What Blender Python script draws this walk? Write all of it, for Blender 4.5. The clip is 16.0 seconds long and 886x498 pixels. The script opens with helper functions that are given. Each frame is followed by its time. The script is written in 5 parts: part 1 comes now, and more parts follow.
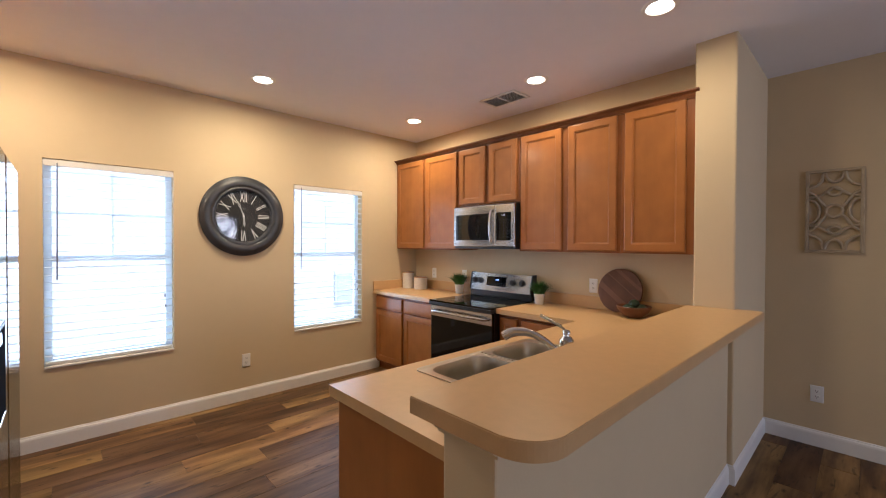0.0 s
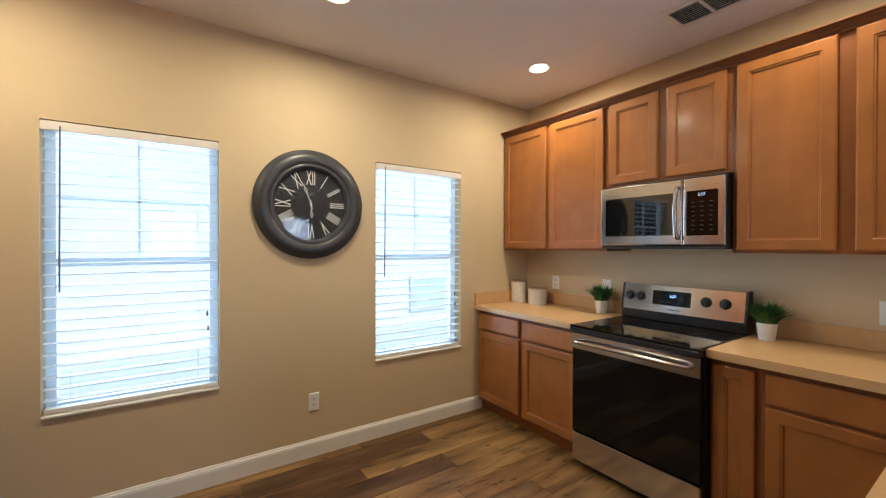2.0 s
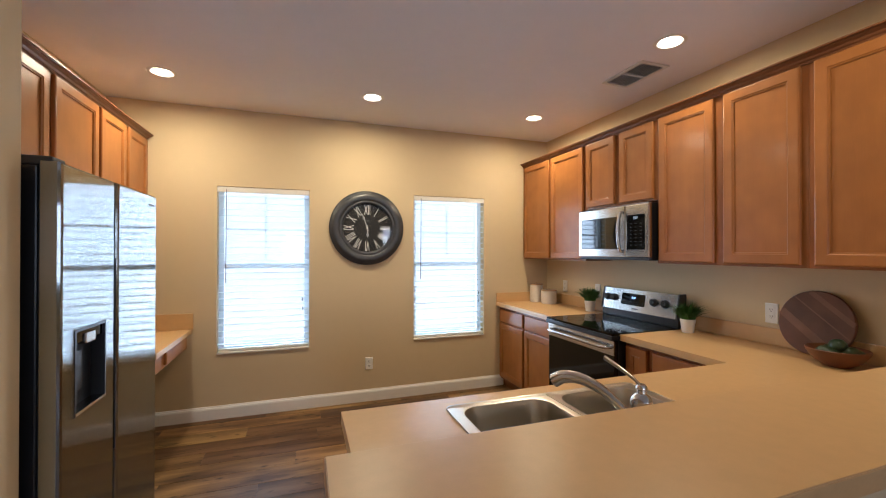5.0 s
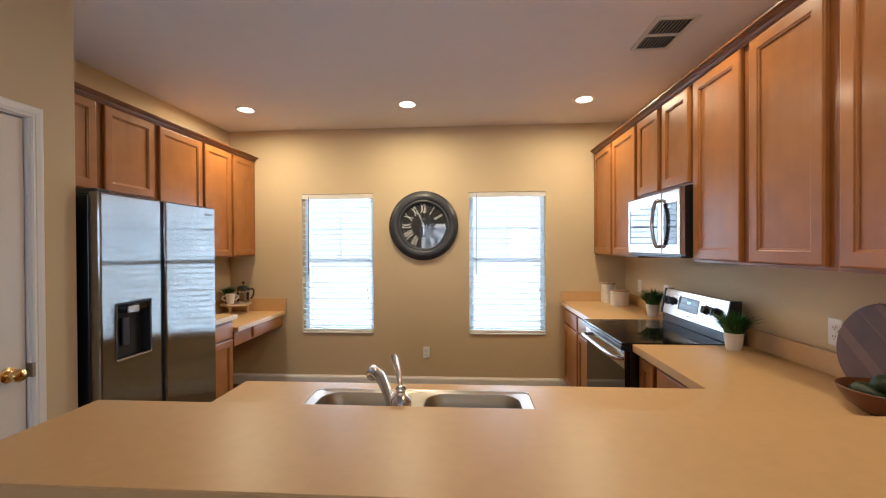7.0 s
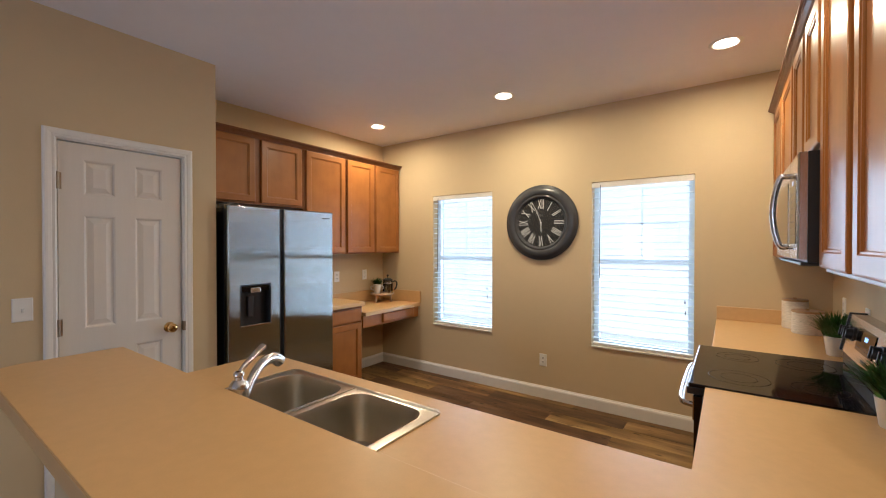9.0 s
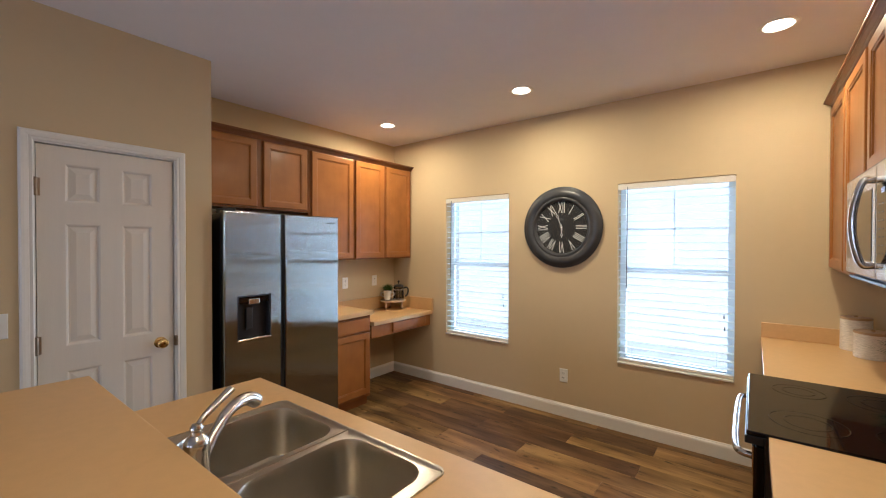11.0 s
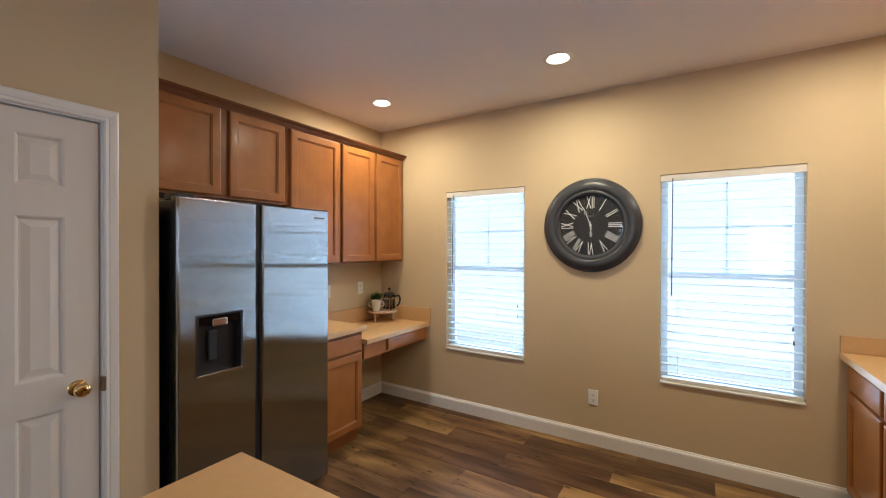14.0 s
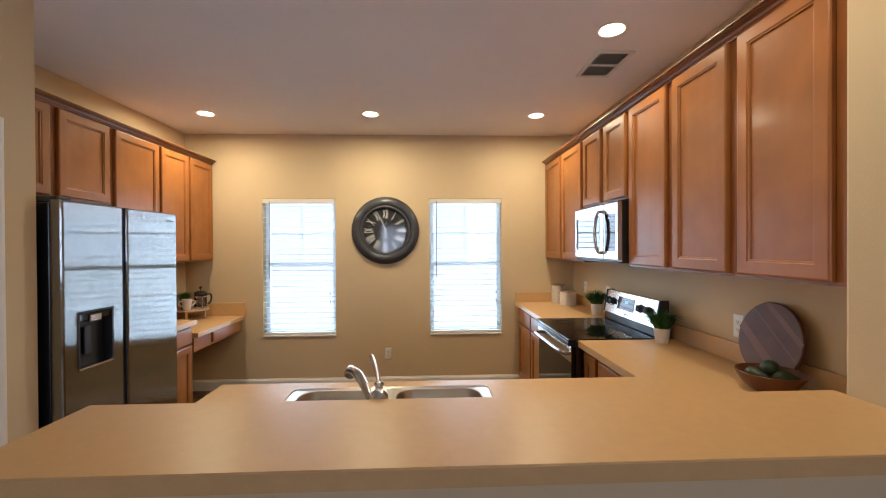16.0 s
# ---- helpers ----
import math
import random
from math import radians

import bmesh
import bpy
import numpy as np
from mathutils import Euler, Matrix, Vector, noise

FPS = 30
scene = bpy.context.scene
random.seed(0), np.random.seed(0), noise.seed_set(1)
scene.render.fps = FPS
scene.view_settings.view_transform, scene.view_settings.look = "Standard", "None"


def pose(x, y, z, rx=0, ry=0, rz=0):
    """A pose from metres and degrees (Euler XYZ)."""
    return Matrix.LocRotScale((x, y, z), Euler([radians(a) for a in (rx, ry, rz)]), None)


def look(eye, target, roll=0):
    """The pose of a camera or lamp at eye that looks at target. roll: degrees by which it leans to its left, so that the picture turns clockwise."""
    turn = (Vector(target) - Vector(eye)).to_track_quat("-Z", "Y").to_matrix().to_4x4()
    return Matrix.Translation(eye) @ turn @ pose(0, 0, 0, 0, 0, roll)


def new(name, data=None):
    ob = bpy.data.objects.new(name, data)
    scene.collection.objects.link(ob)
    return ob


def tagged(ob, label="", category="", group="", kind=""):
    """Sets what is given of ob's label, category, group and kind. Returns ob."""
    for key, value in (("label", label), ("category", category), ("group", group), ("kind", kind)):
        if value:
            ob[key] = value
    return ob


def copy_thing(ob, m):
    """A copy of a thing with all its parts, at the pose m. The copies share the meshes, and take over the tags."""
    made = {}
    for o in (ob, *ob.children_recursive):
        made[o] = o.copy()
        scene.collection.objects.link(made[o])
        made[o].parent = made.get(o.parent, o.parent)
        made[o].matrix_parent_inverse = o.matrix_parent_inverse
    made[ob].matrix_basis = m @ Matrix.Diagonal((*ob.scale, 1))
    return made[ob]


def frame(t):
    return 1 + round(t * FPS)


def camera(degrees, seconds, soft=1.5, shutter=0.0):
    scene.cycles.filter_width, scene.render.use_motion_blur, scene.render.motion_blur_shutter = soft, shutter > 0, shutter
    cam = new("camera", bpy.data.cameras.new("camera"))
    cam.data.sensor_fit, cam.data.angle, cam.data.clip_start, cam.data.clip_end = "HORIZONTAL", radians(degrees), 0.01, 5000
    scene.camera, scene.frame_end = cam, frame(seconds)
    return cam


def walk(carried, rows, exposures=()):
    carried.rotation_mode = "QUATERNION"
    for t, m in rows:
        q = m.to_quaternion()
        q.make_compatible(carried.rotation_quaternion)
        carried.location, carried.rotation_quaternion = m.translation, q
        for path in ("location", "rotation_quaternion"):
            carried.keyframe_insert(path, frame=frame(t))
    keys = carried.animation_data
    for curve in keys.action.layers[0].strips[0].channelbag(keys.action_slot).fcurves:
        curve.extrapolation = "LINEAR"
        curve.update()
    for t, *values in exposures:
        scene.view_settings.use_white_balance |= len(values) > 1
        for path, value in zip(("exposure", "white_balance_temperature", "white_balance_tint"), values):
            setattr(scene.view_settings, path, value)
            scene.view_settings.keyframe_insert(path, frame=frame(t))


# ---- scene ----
cam = camera(95.5, 16.0, soft=1.1)
EXPOSURES = [(0.0, 0.96, 5050, 13), (0.8, 0.82, 5050, 9), (2.5, 0.80, 4850, 6), (4.0, 0.82, 4900, 7), (6.5, 0.82, 5200, 9), (9.0, 0.82, 5100, 8), (11.5, 0.82, 4950, 7), (13.5, 0.80, 4850, 7), (14.5, 0.80, 4900, 7), (16.0, 0.80, 5200, 9)]
SKY, SUN, WINDOW_WATTS, REAR_WATTS, BRUSH = 0.085, 2.9, 12.5, (20.0, 25.0), 0.9
CAN_WATTS = (10.2, 10.2, 9.2, 4.2, 5.0)
PATH = [
    (0, (0.035, 0.035, 1.431), (1.407, 1.49, 1.405), 0.2),
    (0.5, (0.152, 0.376, 1.414), (1.374, 1.959, 1.386), 0.2),
    (1, (0.294, 0.726, 1.387), (1.455, 2.354, 1.369), 0.1),
    (1.5, (0.386, 1.016, 1.383), (1.515, 2.667, 1.365), 0.1),
    (2, (0.444, 1.237, 1.4), (1.571, 2.889, 1.386), 0.1),
    (2.5, (0.461, 1.322, 1.42), (1.59, 2.973, 1.403), 0.1),
    (3, (0.472, 1.244, 1.429), (1.591, 2.901, 1.416), -0.0),
    (3.5, (0.481, 0.976, 1.428), (1.535, 2.675, 1.426), -0.1),
    (4, (0.479, 0.652, 1.444), (1.419, 2.418, 1.44), -0.1),
    (4.2, (0.486, 0.505, 1.433), (1.375, 2.297, 1.442), -0.0),
    (6.3, (1.237, -0.338, 1.481), (1.43, 1.653, 1.464), -0.3),
    (6.5, (1.367, -0.310, 1.472), (1.478, 1.687, 1.460), -0.2),
    (7, (1.694, -0.205, 1.461), (1.562, 1.791, 1.447), -0.3),
    (7.5, (1.991, -0.096, 1.466), (1.598, 1.865, 1.45), -0.2),
    (8, (2.292, 0.061, 1.454), (1.612, 1.941, 1.439), -0.2),
    (8.5, (2.521, 0.191, 1.427), (1.583, 1.957, 1.419), -0.1),
    (9, (2.683, 0.252, 1.458), (1.525, 1.883, 1.439), -0.0),
    (11.5, (2.458, 0.555, 1.521), (1.235, 2.137, 1.498), 0.1),
    (12, (2.209, 0.68, 1.521), (1.018, 2.286, 1.504), 0.1),
    (12.5, (2.084, 0.86, 1.517), (0.884, 2.46, 1.496), 0.0),
    (13, (1.966, 0.947, 1.505), (0.779, 2.557, 1.485), 0.1),
    (13.5, (1.891, 0.922, 1.503), (0.733, 2.553, 1.486), 0.1),
    (14, (1.888, 0.73, 1.506), (0.831, 2.427, 1.496), 0.1),
    (14.5, (1.937, 0.407, 1.499), (1.041, 2.195, 1.496), 0.0),
    (15, (1.883, 0.089, 1.504), (1.265, 1.991, 1.502), -0.1),
    (15.5, (1.748, -0.153, 1.491), (1.491, 1.831, 1.485), -0.1),
    (16, (1.655, -0.377, 1.501), (1.737, 1.621, 1.488), -0.3),
]
walk(cam, [(t, look(eye, target, roll)) for t, eye, target, roll in PATH], EXPOSURES)

# ---- world, sun, large lights ----
world = bpy.data.worlds.new("world")
scene.world = world
world.use_nodes = True
wn = world.node_tree.nodes
sky = wn.new("ShaderNodeTexSky")
sky.sky_type, sky.sun_disc = "NISHITA", False
sky.sun_elevation, sky.sun_rotation = radians(52), radians(150)
wn["Background"].inputs["Strength"].default_value = SKY
world.node_tree.links.new(sky.outputs[0], wn["Background"].inputs[0])


def lamp(name, kind, m, energy, colour, **more):
    data = bpy.data.lights.new(name, kind)
    data.energy, data.color = energy, colour
    for key, value in more.items():
        setattr(data, key, value)
    ob = new(name, data)
    ob.matrix_world = m
    return ob


lamp("sun", "SUN", look((0, 0, 20), (-5.3, 9.2, 6.4)), SUN, (1.0, 0.95, 0.86), angle=radians(0.5))

NORTH, EAST, WEST, CEIL = 3.935, 3.25, -0.86, 2.69      # inner faces of the kitchen
JUT, FAR_EAST, SOUTH = -0.19, 3.93, -4.8                # pantry wall, wall beyond the bar, wall behind
WINDOWS = [(-0.069, 0.691), (1.689, 2.466)]
WZ0, WZ1 = 0.555, 2.014

for wx0, wx1 in WINDOWS:
    lamp("window_daylight", "AREA", look(((wx0 + wx1) / 2, NORTH + 0.2, (WZ0 + WZ1) / 2), ((wx0 + wx1) / 2, 0, (WZ0 + WZ1) / 2)),
         WINDOW_WATTS, (0.87, 0.955, 1.0), shape="RECTANGLE", size=wx1 - wx0 - 0.02, size_y=WZ1 - WZ0 - 0.02)
SOUTH_WINDOWS = [(0.1, 1.0), (3.0, 3.75)]
for (wx0, wx1), watts in zip(SOUTH_WINDOWS, REAR_WATTS):
    lamp("rear_window_daylight", "AREA", look(((wx0 + wx1) / 2, SOUTH - 0.2, 1.55), ((wx0 + wx1) / 2, 0, 1.55)),
         watts, (0.93, 0.92, 1.0), shape="RECTANGLE", size=wx1 - wx0 - 0.02, size_y=1.3)
CANS = [(-0.294, 3.278), (1.161, 3.257), (2.662, 3.26), (2.682, 1.807), (2.344, 0.813)]
for (cx, cy), watts in zip(CANS, CAN_WATTS):
    lamp("downlight_beam", "AREA", look((cx, cy, CEIL - 0.012), (cx, cy, 0)), watts, (1.0, 0.735, 0.40), shape="DISK", size=0.098, spread=radians(177))


# ---- materials ----
def material(name, colour, rough=0.5, metal=0.0, vary=0.06, scale=6.0, grain=(1, 1, 1), bump=0.0, bump_scale=200.0, spot=0.0, random_tone=0.0, rough_vary=0.0, specular=0.5, coat=0.0):
    """A painted or natural surface: tone at two scales, fine relief and uneven gloss."""
    m = bpy.data.materials.new(name)
    m.use_nodes = True
    n, l = m.node_tree.nodes, m.node_tree.links
    bsdf = n["Principled BSDF"]
    bsdf.inputs["Metallic"].default_value = metal
    bsdf.inputs["Roughness"].default_value = rough
    bsdf.inputs["Specular IOR Level"].default_value = specular
    bsdf.inputs["Coat Weight"].default_value = coat
    bsdf.inputs["Coat Roughness"].default_value = 0.15
    tc = n.new("ShaderNodeTexCoord")
    mp = n.new("ShaderNodeMapping")
    mp.inputs["Scale"].default_value = grain
    l.new(tc.outputs["Object"], mp.inputs[0])
    n1 = n.new("ShaderNodeTexNoise")
    n1.inputs["Scale"].default_value, n1.inputs["Detail"].default_value = scale, 6
    n2 = n.new("ShaderNodeTexNoise")
    n2.inputs["Scale"].default_value, n2.inputs["Detail"].default_value = scale * 9, 3
    l.new(mp.outputs[0], n1.inputs["Vector"])
    l.new(mp.outputs[0], n2.inputs["Vector"])
    mix = n.new("ShaderNodeMath")
    mix.operation = "ADD"
    l.new(n1.outputs[0], mix.inputs[0])
    half = n.new("ShaderNodeMath")
    half.operation = "MULTIPLY"
    half.inputs[1].default_value = 0.5
    l.new(n2.outputs[0], half.inputs[0])
    l.new(half.outputs[0], mix.inputs[1])
    rng = n.new("ShaderNodeMapRange")
    rng.inputs["From Min"].default_value, rng.inputs["From Max"].default_value = 0.5, 1.0
    rng.inputs["To Min"].default_value, rng.inputs["To Max"].default_value = 1 - vary, 1 + vary
    l.new(mix.outputs[0], rng.inputs[0])
    tone = rng.outputs[0]
    if random_tone:
        info = n.new("ShaderNodeObjectInfo")
        r2 = n.new("ShaderNodeMapRange")
        r2.inputs["To Min"].default_value, r2.inputs["To Max"].default_value = 1 - random_tone, 1 + random_tone
        l.new(info.outputs["Random"], r2.inputs[0])
        mul = n.new("ShaderNodeMath")
        mul.operation = "MULTIPLY"
        l.new(tone, mul.inputs[0])
        l.new(r2.outputs[0], mul.inputs[1])
        tone = mul.outputs[0]
    vm = n.new("ShaderNodeVectorMath")
    vm.operation = "SCALE"
    vm.inputs[0].default_value = colour
    l.new(tone, vm.inputs["Scale"])
    l.new(vm.outputs[0], bsdf.inputs["Base Color"])
    if rough_vary:
        r3 = n.new("ShaderNodeMapRange")
        r3.inputs["From Min"].default_value, r3.inputs["From Max"].default_value = 0.3, 0.7
        r3.inputs["To Min"].default_value, r3.inputs["To Max"].default_value = rough - rough_vary, rough + rough_vary
        l.new(n1.outputs[0], r3.inputs[0])
        l.new(r3.outputs[0], bsdf.inputs["Roughness"])
    if bump:
        nb = n.new("ShaderNodeTexNoise")
        nb.inputs["Scale"].default_value, nb.inputs["Detail"].default_value = bump_scale, 3
        l.new(mp.outputs[0], nb.inputs["Vector"])
        b = n.new("ShaderNodeBump")
        b.inputs["Strength"].default_value, b.inputs["Distance"].default_value = bump, 0.002
        l.new(nb.outputs[0], b.inputs["Height"])
        l.new(b.outputs[0], bsdf.inputs["Normal"])
    return m


def plank_material(name):
    """Vinyl plank flooring: tone of its own per plank, long grain, dark knots."""
    m = bpy.data.materials.new(name)
    m.use_nodes = True
    n, l = m.node_tree.nodes, m.node_tree.links
    bsdf = n["Principled BSDF"]
    tc, info = n.new("ShaderNodeTexCoord"), n.new("ShaderNodeObjectInfo")
    shift = n.new("ShaderNodeVectorMath")
    shift.operation = "MULTIPLY_ADD"
    shift.inputs[1].default_value = (37.0, 19.0, 5.0)
    l.new(info.outputs["Random"], shift.inputs[0])
    l.new(tc.outputs["Object"], shift.inputs[2])
    grain = n.new("ShaderNodeMapping")
    grain.inputs["Scale"].default_value = (1.3, 16.0, 1.0)
    l.new(shift.outputs[0], grain.inputs[0])
    g = n.new("ShaderNodeTexNoise")
    g.inputs["Scale"].default_value, g.inputs["Detail"].default_value, g.inputs["Distortion"].default_value = 1.6, 8, 0.9
    l.new(grain.outputs[0], g.inputs["Vector"])
    cloud_map = n.new("ShaderNodeMapping")
    cloud_map.inputs["Scale"].default_value = (0.9, 4.2, 1.0)
    l.new(shift.outputs[0], cloud_map.inputs[0])
    cloud = n.new("ShaderNodeTexNoise")
    cloud.inputs["Scale"].default_value, cloud.inputs["Detail"].default_value = 1.9, 5
    l.new(cloud_map.outputs[0], cloud.inputs["Vector"])
    ramp = n.new("ShaderNodeValToRGB")
    ramp.color_ramp.elements[0].position, ramp.color_ramp.elements[0].color = 0.36, (0.052, 0.026, 0.011, 1)
    ramp.color_ramp.elements[1].position, ramp.color_ramp.elements[1].color = 0.64, (0.235, 0.146, 0.062, 1)
    mid = ramp.color_ramp.elements.new(0.5)
    mid.color = (0.138, 0.079, 0.032, 1)
    add = n.new("ShaderNodeMath")
    add.operation = "MULTIPLY_ADD"
    add.inputs[1].default_value = 0.22
    l.new(g.outputs[0], add.inputs[0])
    part2 = n.new("ShaderNodeMath")
    part2.operation = "MULTIPLY"
    part2.inputs[1].default_value = 0.78
    l.new(cloud.outputs[0], part2.inputs[0])
    l.new(part2.outputs[0], add.inputs[2])
    l.new(add.outputs[0], ramp.inputs[0])
    # each plank has a tone of its own: tan, umber, plum brown, greyed
    tones = n.new("ShaderNodeValToRGB")
    tones.color_ramp.interpolation = "CONSTANT"
    tones.color_ramp.elements[0].color = (0.60, 0.52, 0.52, 1)
    tones.color_ramp.elements[1].position, tones.color_ramp.elements[1].color = 0.87, (1.05, 1.00, 1.00, 1)
    for at, tone in ((0.13, (1.35, 1.32, 1.02)), (0.28, (0.72, 0.62, 0.63)), (0.42, (1.42, 1.38, 1.14)), (0.55, (0.60, 0.53, 0.50)), (0.66, (0.95, 0.88, 0.74)), (0.77, (1.45, 1.32, 1.05))):
        tones.color_ramp.elements.new(at).color = (*tone, 1)
    l.new(info.outputs["Random"], tones.inputs[0])
    sc = n.new("ShaderNodeVectorMath")
    sc.operation = "MULTIPLY"
    l.new(ramp.outputs[0], sc.inputs[0])
    l.new(tones.outputs[0], sc.inputs[1])
    # short dark fissures along the grain
    fmap = n.new("ShaderNodeMapping")
    fmap.inputs["Scale"].default_value = (3.2, 17.0, 1.0)
    l.new(shift.outputs[0], fmap.inputs[0])
    fissure = n.new("ShaderNodeTexNoise")
    fissure.inputs["Scale"].default_value, fissure.inputs["Detail"].default_value, fissure.inputs["Distortion"].default_value = 1.5, 4, 1.4
    l.new(fmap.outputs[0], fissure.inputs["Vector"])
    fr = n.new("ShaderNodeMapRange")
    fr.inputs["From Min"].default_value, fr.inputs["From Max"].default_value = 0.60, 0.68
    fr.inputs["To Min"].default_value, fr.inputs["To Max"].default_value = 1.0, 0.45
    l.new(fissure.outputs[0], fr.inputs[0])
    sf = n.new("ShaderNodeVectorMath")
    sf.operation = "SCALE"
    l.new(sc.outputs[0], sf.inputs[0])
    l.new(fr.outputs[0], sf.inputs["Scale"])
    knot = n.new("ShaderNodeTexVoronoi")
    knot.voronoi_dimensions = "2D"
    knot.inputs["Scale"].default_value = 2.3
    kmap = n.new("ShaderNodeMapping")
    kmap.inputs["Scale"].default_value = (1.0, 2.2, 1.0)
    l.new(shift.outputs[0], kmap.inputs[0])
    l.new(kmap.outputs[0], knot.inputs["Vector"])
    kr = n.new("ShaderNodeMapRange")
    kr.inputs["From Min"].default_value, kr.inputs["From Max"].default_value = 0.012, 0.075
    kr.inputs["To Min"].default_value = 0.22
    l.new(knot.outputs["Distance"], kr.inputs[0])
    sk = n.new("ShaderNodeVectorMath")
    sk.operation = "SCALE"
    l.new(sf.outputs[0], sk.inputs[0])
    l.new(kr.outputs[0], sk.inputs["Scale"])
    l.new(sk.outputs[0], bsdf.inputs["Base Color"])
    bsdf.inputs["Roughness"].default_value = 0.48
    bsdf.inputs["Specular IOR Level"].default_value = 0.32
    b = n.new("ShaderNodeBump")
    b.inputs["Strength"].default_value, b.inputs["Distance"].default_value = 0.12, 0.001
    l.new(g.outputs[0], b.inputs["Height"])
    l.new(b.outputs[0], bsdf.inputs["Normal"])
    return m


def wood_material(name, colour, grain=(14, 14, 1.2), rough=0.36, coat=0.12, bands=0.12):
    """Stained maple or walnut: soft blotches, fine streaks along the grain, satin varnish."""
    m = material(name, colour, rough, vary=0.055, scale=1.6, grain=grain, coat=coat, random_tone=0.05, specular=0.34)
    n, l = m.node_tree.nodes, m.node_tree.links
    bsdf = n["Principled BSDF"]
    src = bsdf.inputs["Base Color"].links[0].from_socket
    tc = n.new("ShaderNodeTexCoord")
    blot = n.new("ShaderNodeTexNoise")
    blot.inputs["Scale"].default_value, blot.inputs["Detail"].default_value = 7.0, 2
    l.new(tc.outputs["Object"], blot.inputs["Vector"])
    rng = n.new("ShaderNodeMapRange")
    rng.inputs["From Min"].default_value, rng.inputs["From Max"].default_value = 0.3, 0.7
    rng.inputs["To Min"].default_value, rng.inputs["To Max"].default_value = 1 - bands, 1 + bands * 0.6
    l.new(blot.outputs[0], rng.inputs[0])
    sc = n.new("ShaderNodeVectorMath")
    sc.operation = "SCALE"
    l.new(src, sc.inputs[0])
    l.new(rng.outputs[0], sc.inputs["Scale"])
    l.new(sc.outputs[0], bsdf.inputs["Base Color"])
    return m


def glass_material(name, tint=(1, 1, 1), gloss=0.0):
    """Thin clear pane: see-through, with a mirror sheen that grows at grazing angles."""
    m = bpy.data.materials.new(name)
    m.use_nodes = True
    n, l = m.node_tree.nodes, m.node_tree.links
    n.remove(n["Principled BSDF"])
    clear, shine, mix, fres = n.new("ShaderNodeBsdfTransparent"), n.new("ShaderNodeBsdfGlossy"), n.new("ShaderNodeMixShader"), n.new("ShaderNodeFresnel")
    clear.inputs[0].default_value = (*tint, 1)
    shine.inputs["Roughness"].default_value = 0.01
    fres.inputs[0].default_value = 1.5 + gloss
    l.new(fres.outputs[0], mix.inputs[0])
    l.new(clear.outputs[0], mix.inputs[1])
    l.new(shine.outputs[0], mix.inputs[2])
    l.new(mix.outputs[0], n["Material Output"].inputs[0])
    return m


def glow_material(name, colour, strength):
    m = bpy.data.materials.new(name)
    m.use_nodes = True
    b = m.node_tree.nodes["Principled BSDF"]
    b.inputs["Base Color"].default_value = (0.8, 0.8, 0.8, 1)
    b.inputs["Emission Color"].default_value = (*colour, 1)
    b.inputs["Emission Strength"].default_value = strength
    return m


def let_through(m, colour, share):
    """Mixes in a share of translucency, so that plastic passes some daylight."""
    n, l = m.node_tree.nodes, m.node_tree.links
    thin, mix = n.new("ShaderNodeBsdfTranslucent"), n.new("ShaderNodeMixShader")
    thin.inputs[0].default_value = (*colour, 1)
    mix.inputs[0].default_value = share
    l.new(n["Principled BSDF"].outputs[0], mix.inputs[1])
    l.new(thin.outputs[0], mix.inputs[2])
    l.new(mix.outputs[0], n["Material Output"].inputs[0])


PAINT = material("beige_wall_paint", (0.60, 0.475, 0.288), 0.75, vary=0.02, scale=1.5, bump=0.22, bump_scale=140, specular=0.25)
CEILING = material("ceiling_paint", (0.80, 0.775, 0.80), 0.9, vary=0.02, scale=1.3, bump=0.3, bump_scale=110, specular=0.2)
TRIM = material("white_trim_paint", (0.78, 0.75, 0.69), 0.35, vary=0.02, bump=0.03, bump_scale=60)
DOOR_PAINT = material("white_door_paint", (0.70, 0.655, 0.585), 0.40, vary=0.02, grain=(6, 6, 0.6), bump=0.08, bump_scale=60)
MAPLE = wood_material("stained_maple", (0.325, 0.123, 0.024))
MAPLE_DARK = wood_material("stained_maple_frame", (0.245, 0.086, 0.018))
CROWN_WOOD = wood_material("stained_maple_crown", (0.200, 0.075, 0.025), grain=(14, 1.2, 14))
LAMINATE = material("beige_laminate", (0.595, 0.374, 0.156), 0.37, vary=0.035, scale=30)
LAMINATE_EDGE = material("laminate_edge", (0.55, 0.342, 0.146), 0.40, vary=0.05, scale=14)
STEEL = material("brushed_steel", (0.56, 0.54, 0.51), 0.17, 1.0, vary=0.04, scale=2, grain=(1, 1, 60))
FRIDGE_STEEL = material("fridge_steel", (0.335, 0.350, 0.340), 0.12, 1.0, vary=0.05, scale=1.5, grain=(1, 1, 7))
# fine upright brushing: scratches lean sideways at random, so reflections spread across and stay crisp up and down
fn, fl = FRIDGE_STEEL.node_tree.nodes, FRIDGE_STEEL.node_tree.links
brush_at, brush = fn.new("ShaderNodeTexCoord"), fn.new("ShaderNodeTexWhiteNoise")
lean, sideways, facing, leaned = fn.new("ShaderNodeMath"), fn.new("ShaderNodeCombineXYZ"), fn.new("ShaderNodeNewGeometry"), fn.new("ShaderNodeVectorMath")
lean.operation, leaned.operation = "MULTIPLY_ADD", "ADD"
lean.inputs[1].default_value, lean.inputs[2].default_value = BRUSH, -BRUSH / 2
unit, tangent = fn.new("ShaderNodeVectorMath"), fn.new("ShaderNodeTangent")
unit.operation = "NORMALIZE"
tangent.direction_type, tangent.axis = "RADIAL", "Z"
fl.new(brush_at.outputs["Object"], brush.inputs["Vector"])
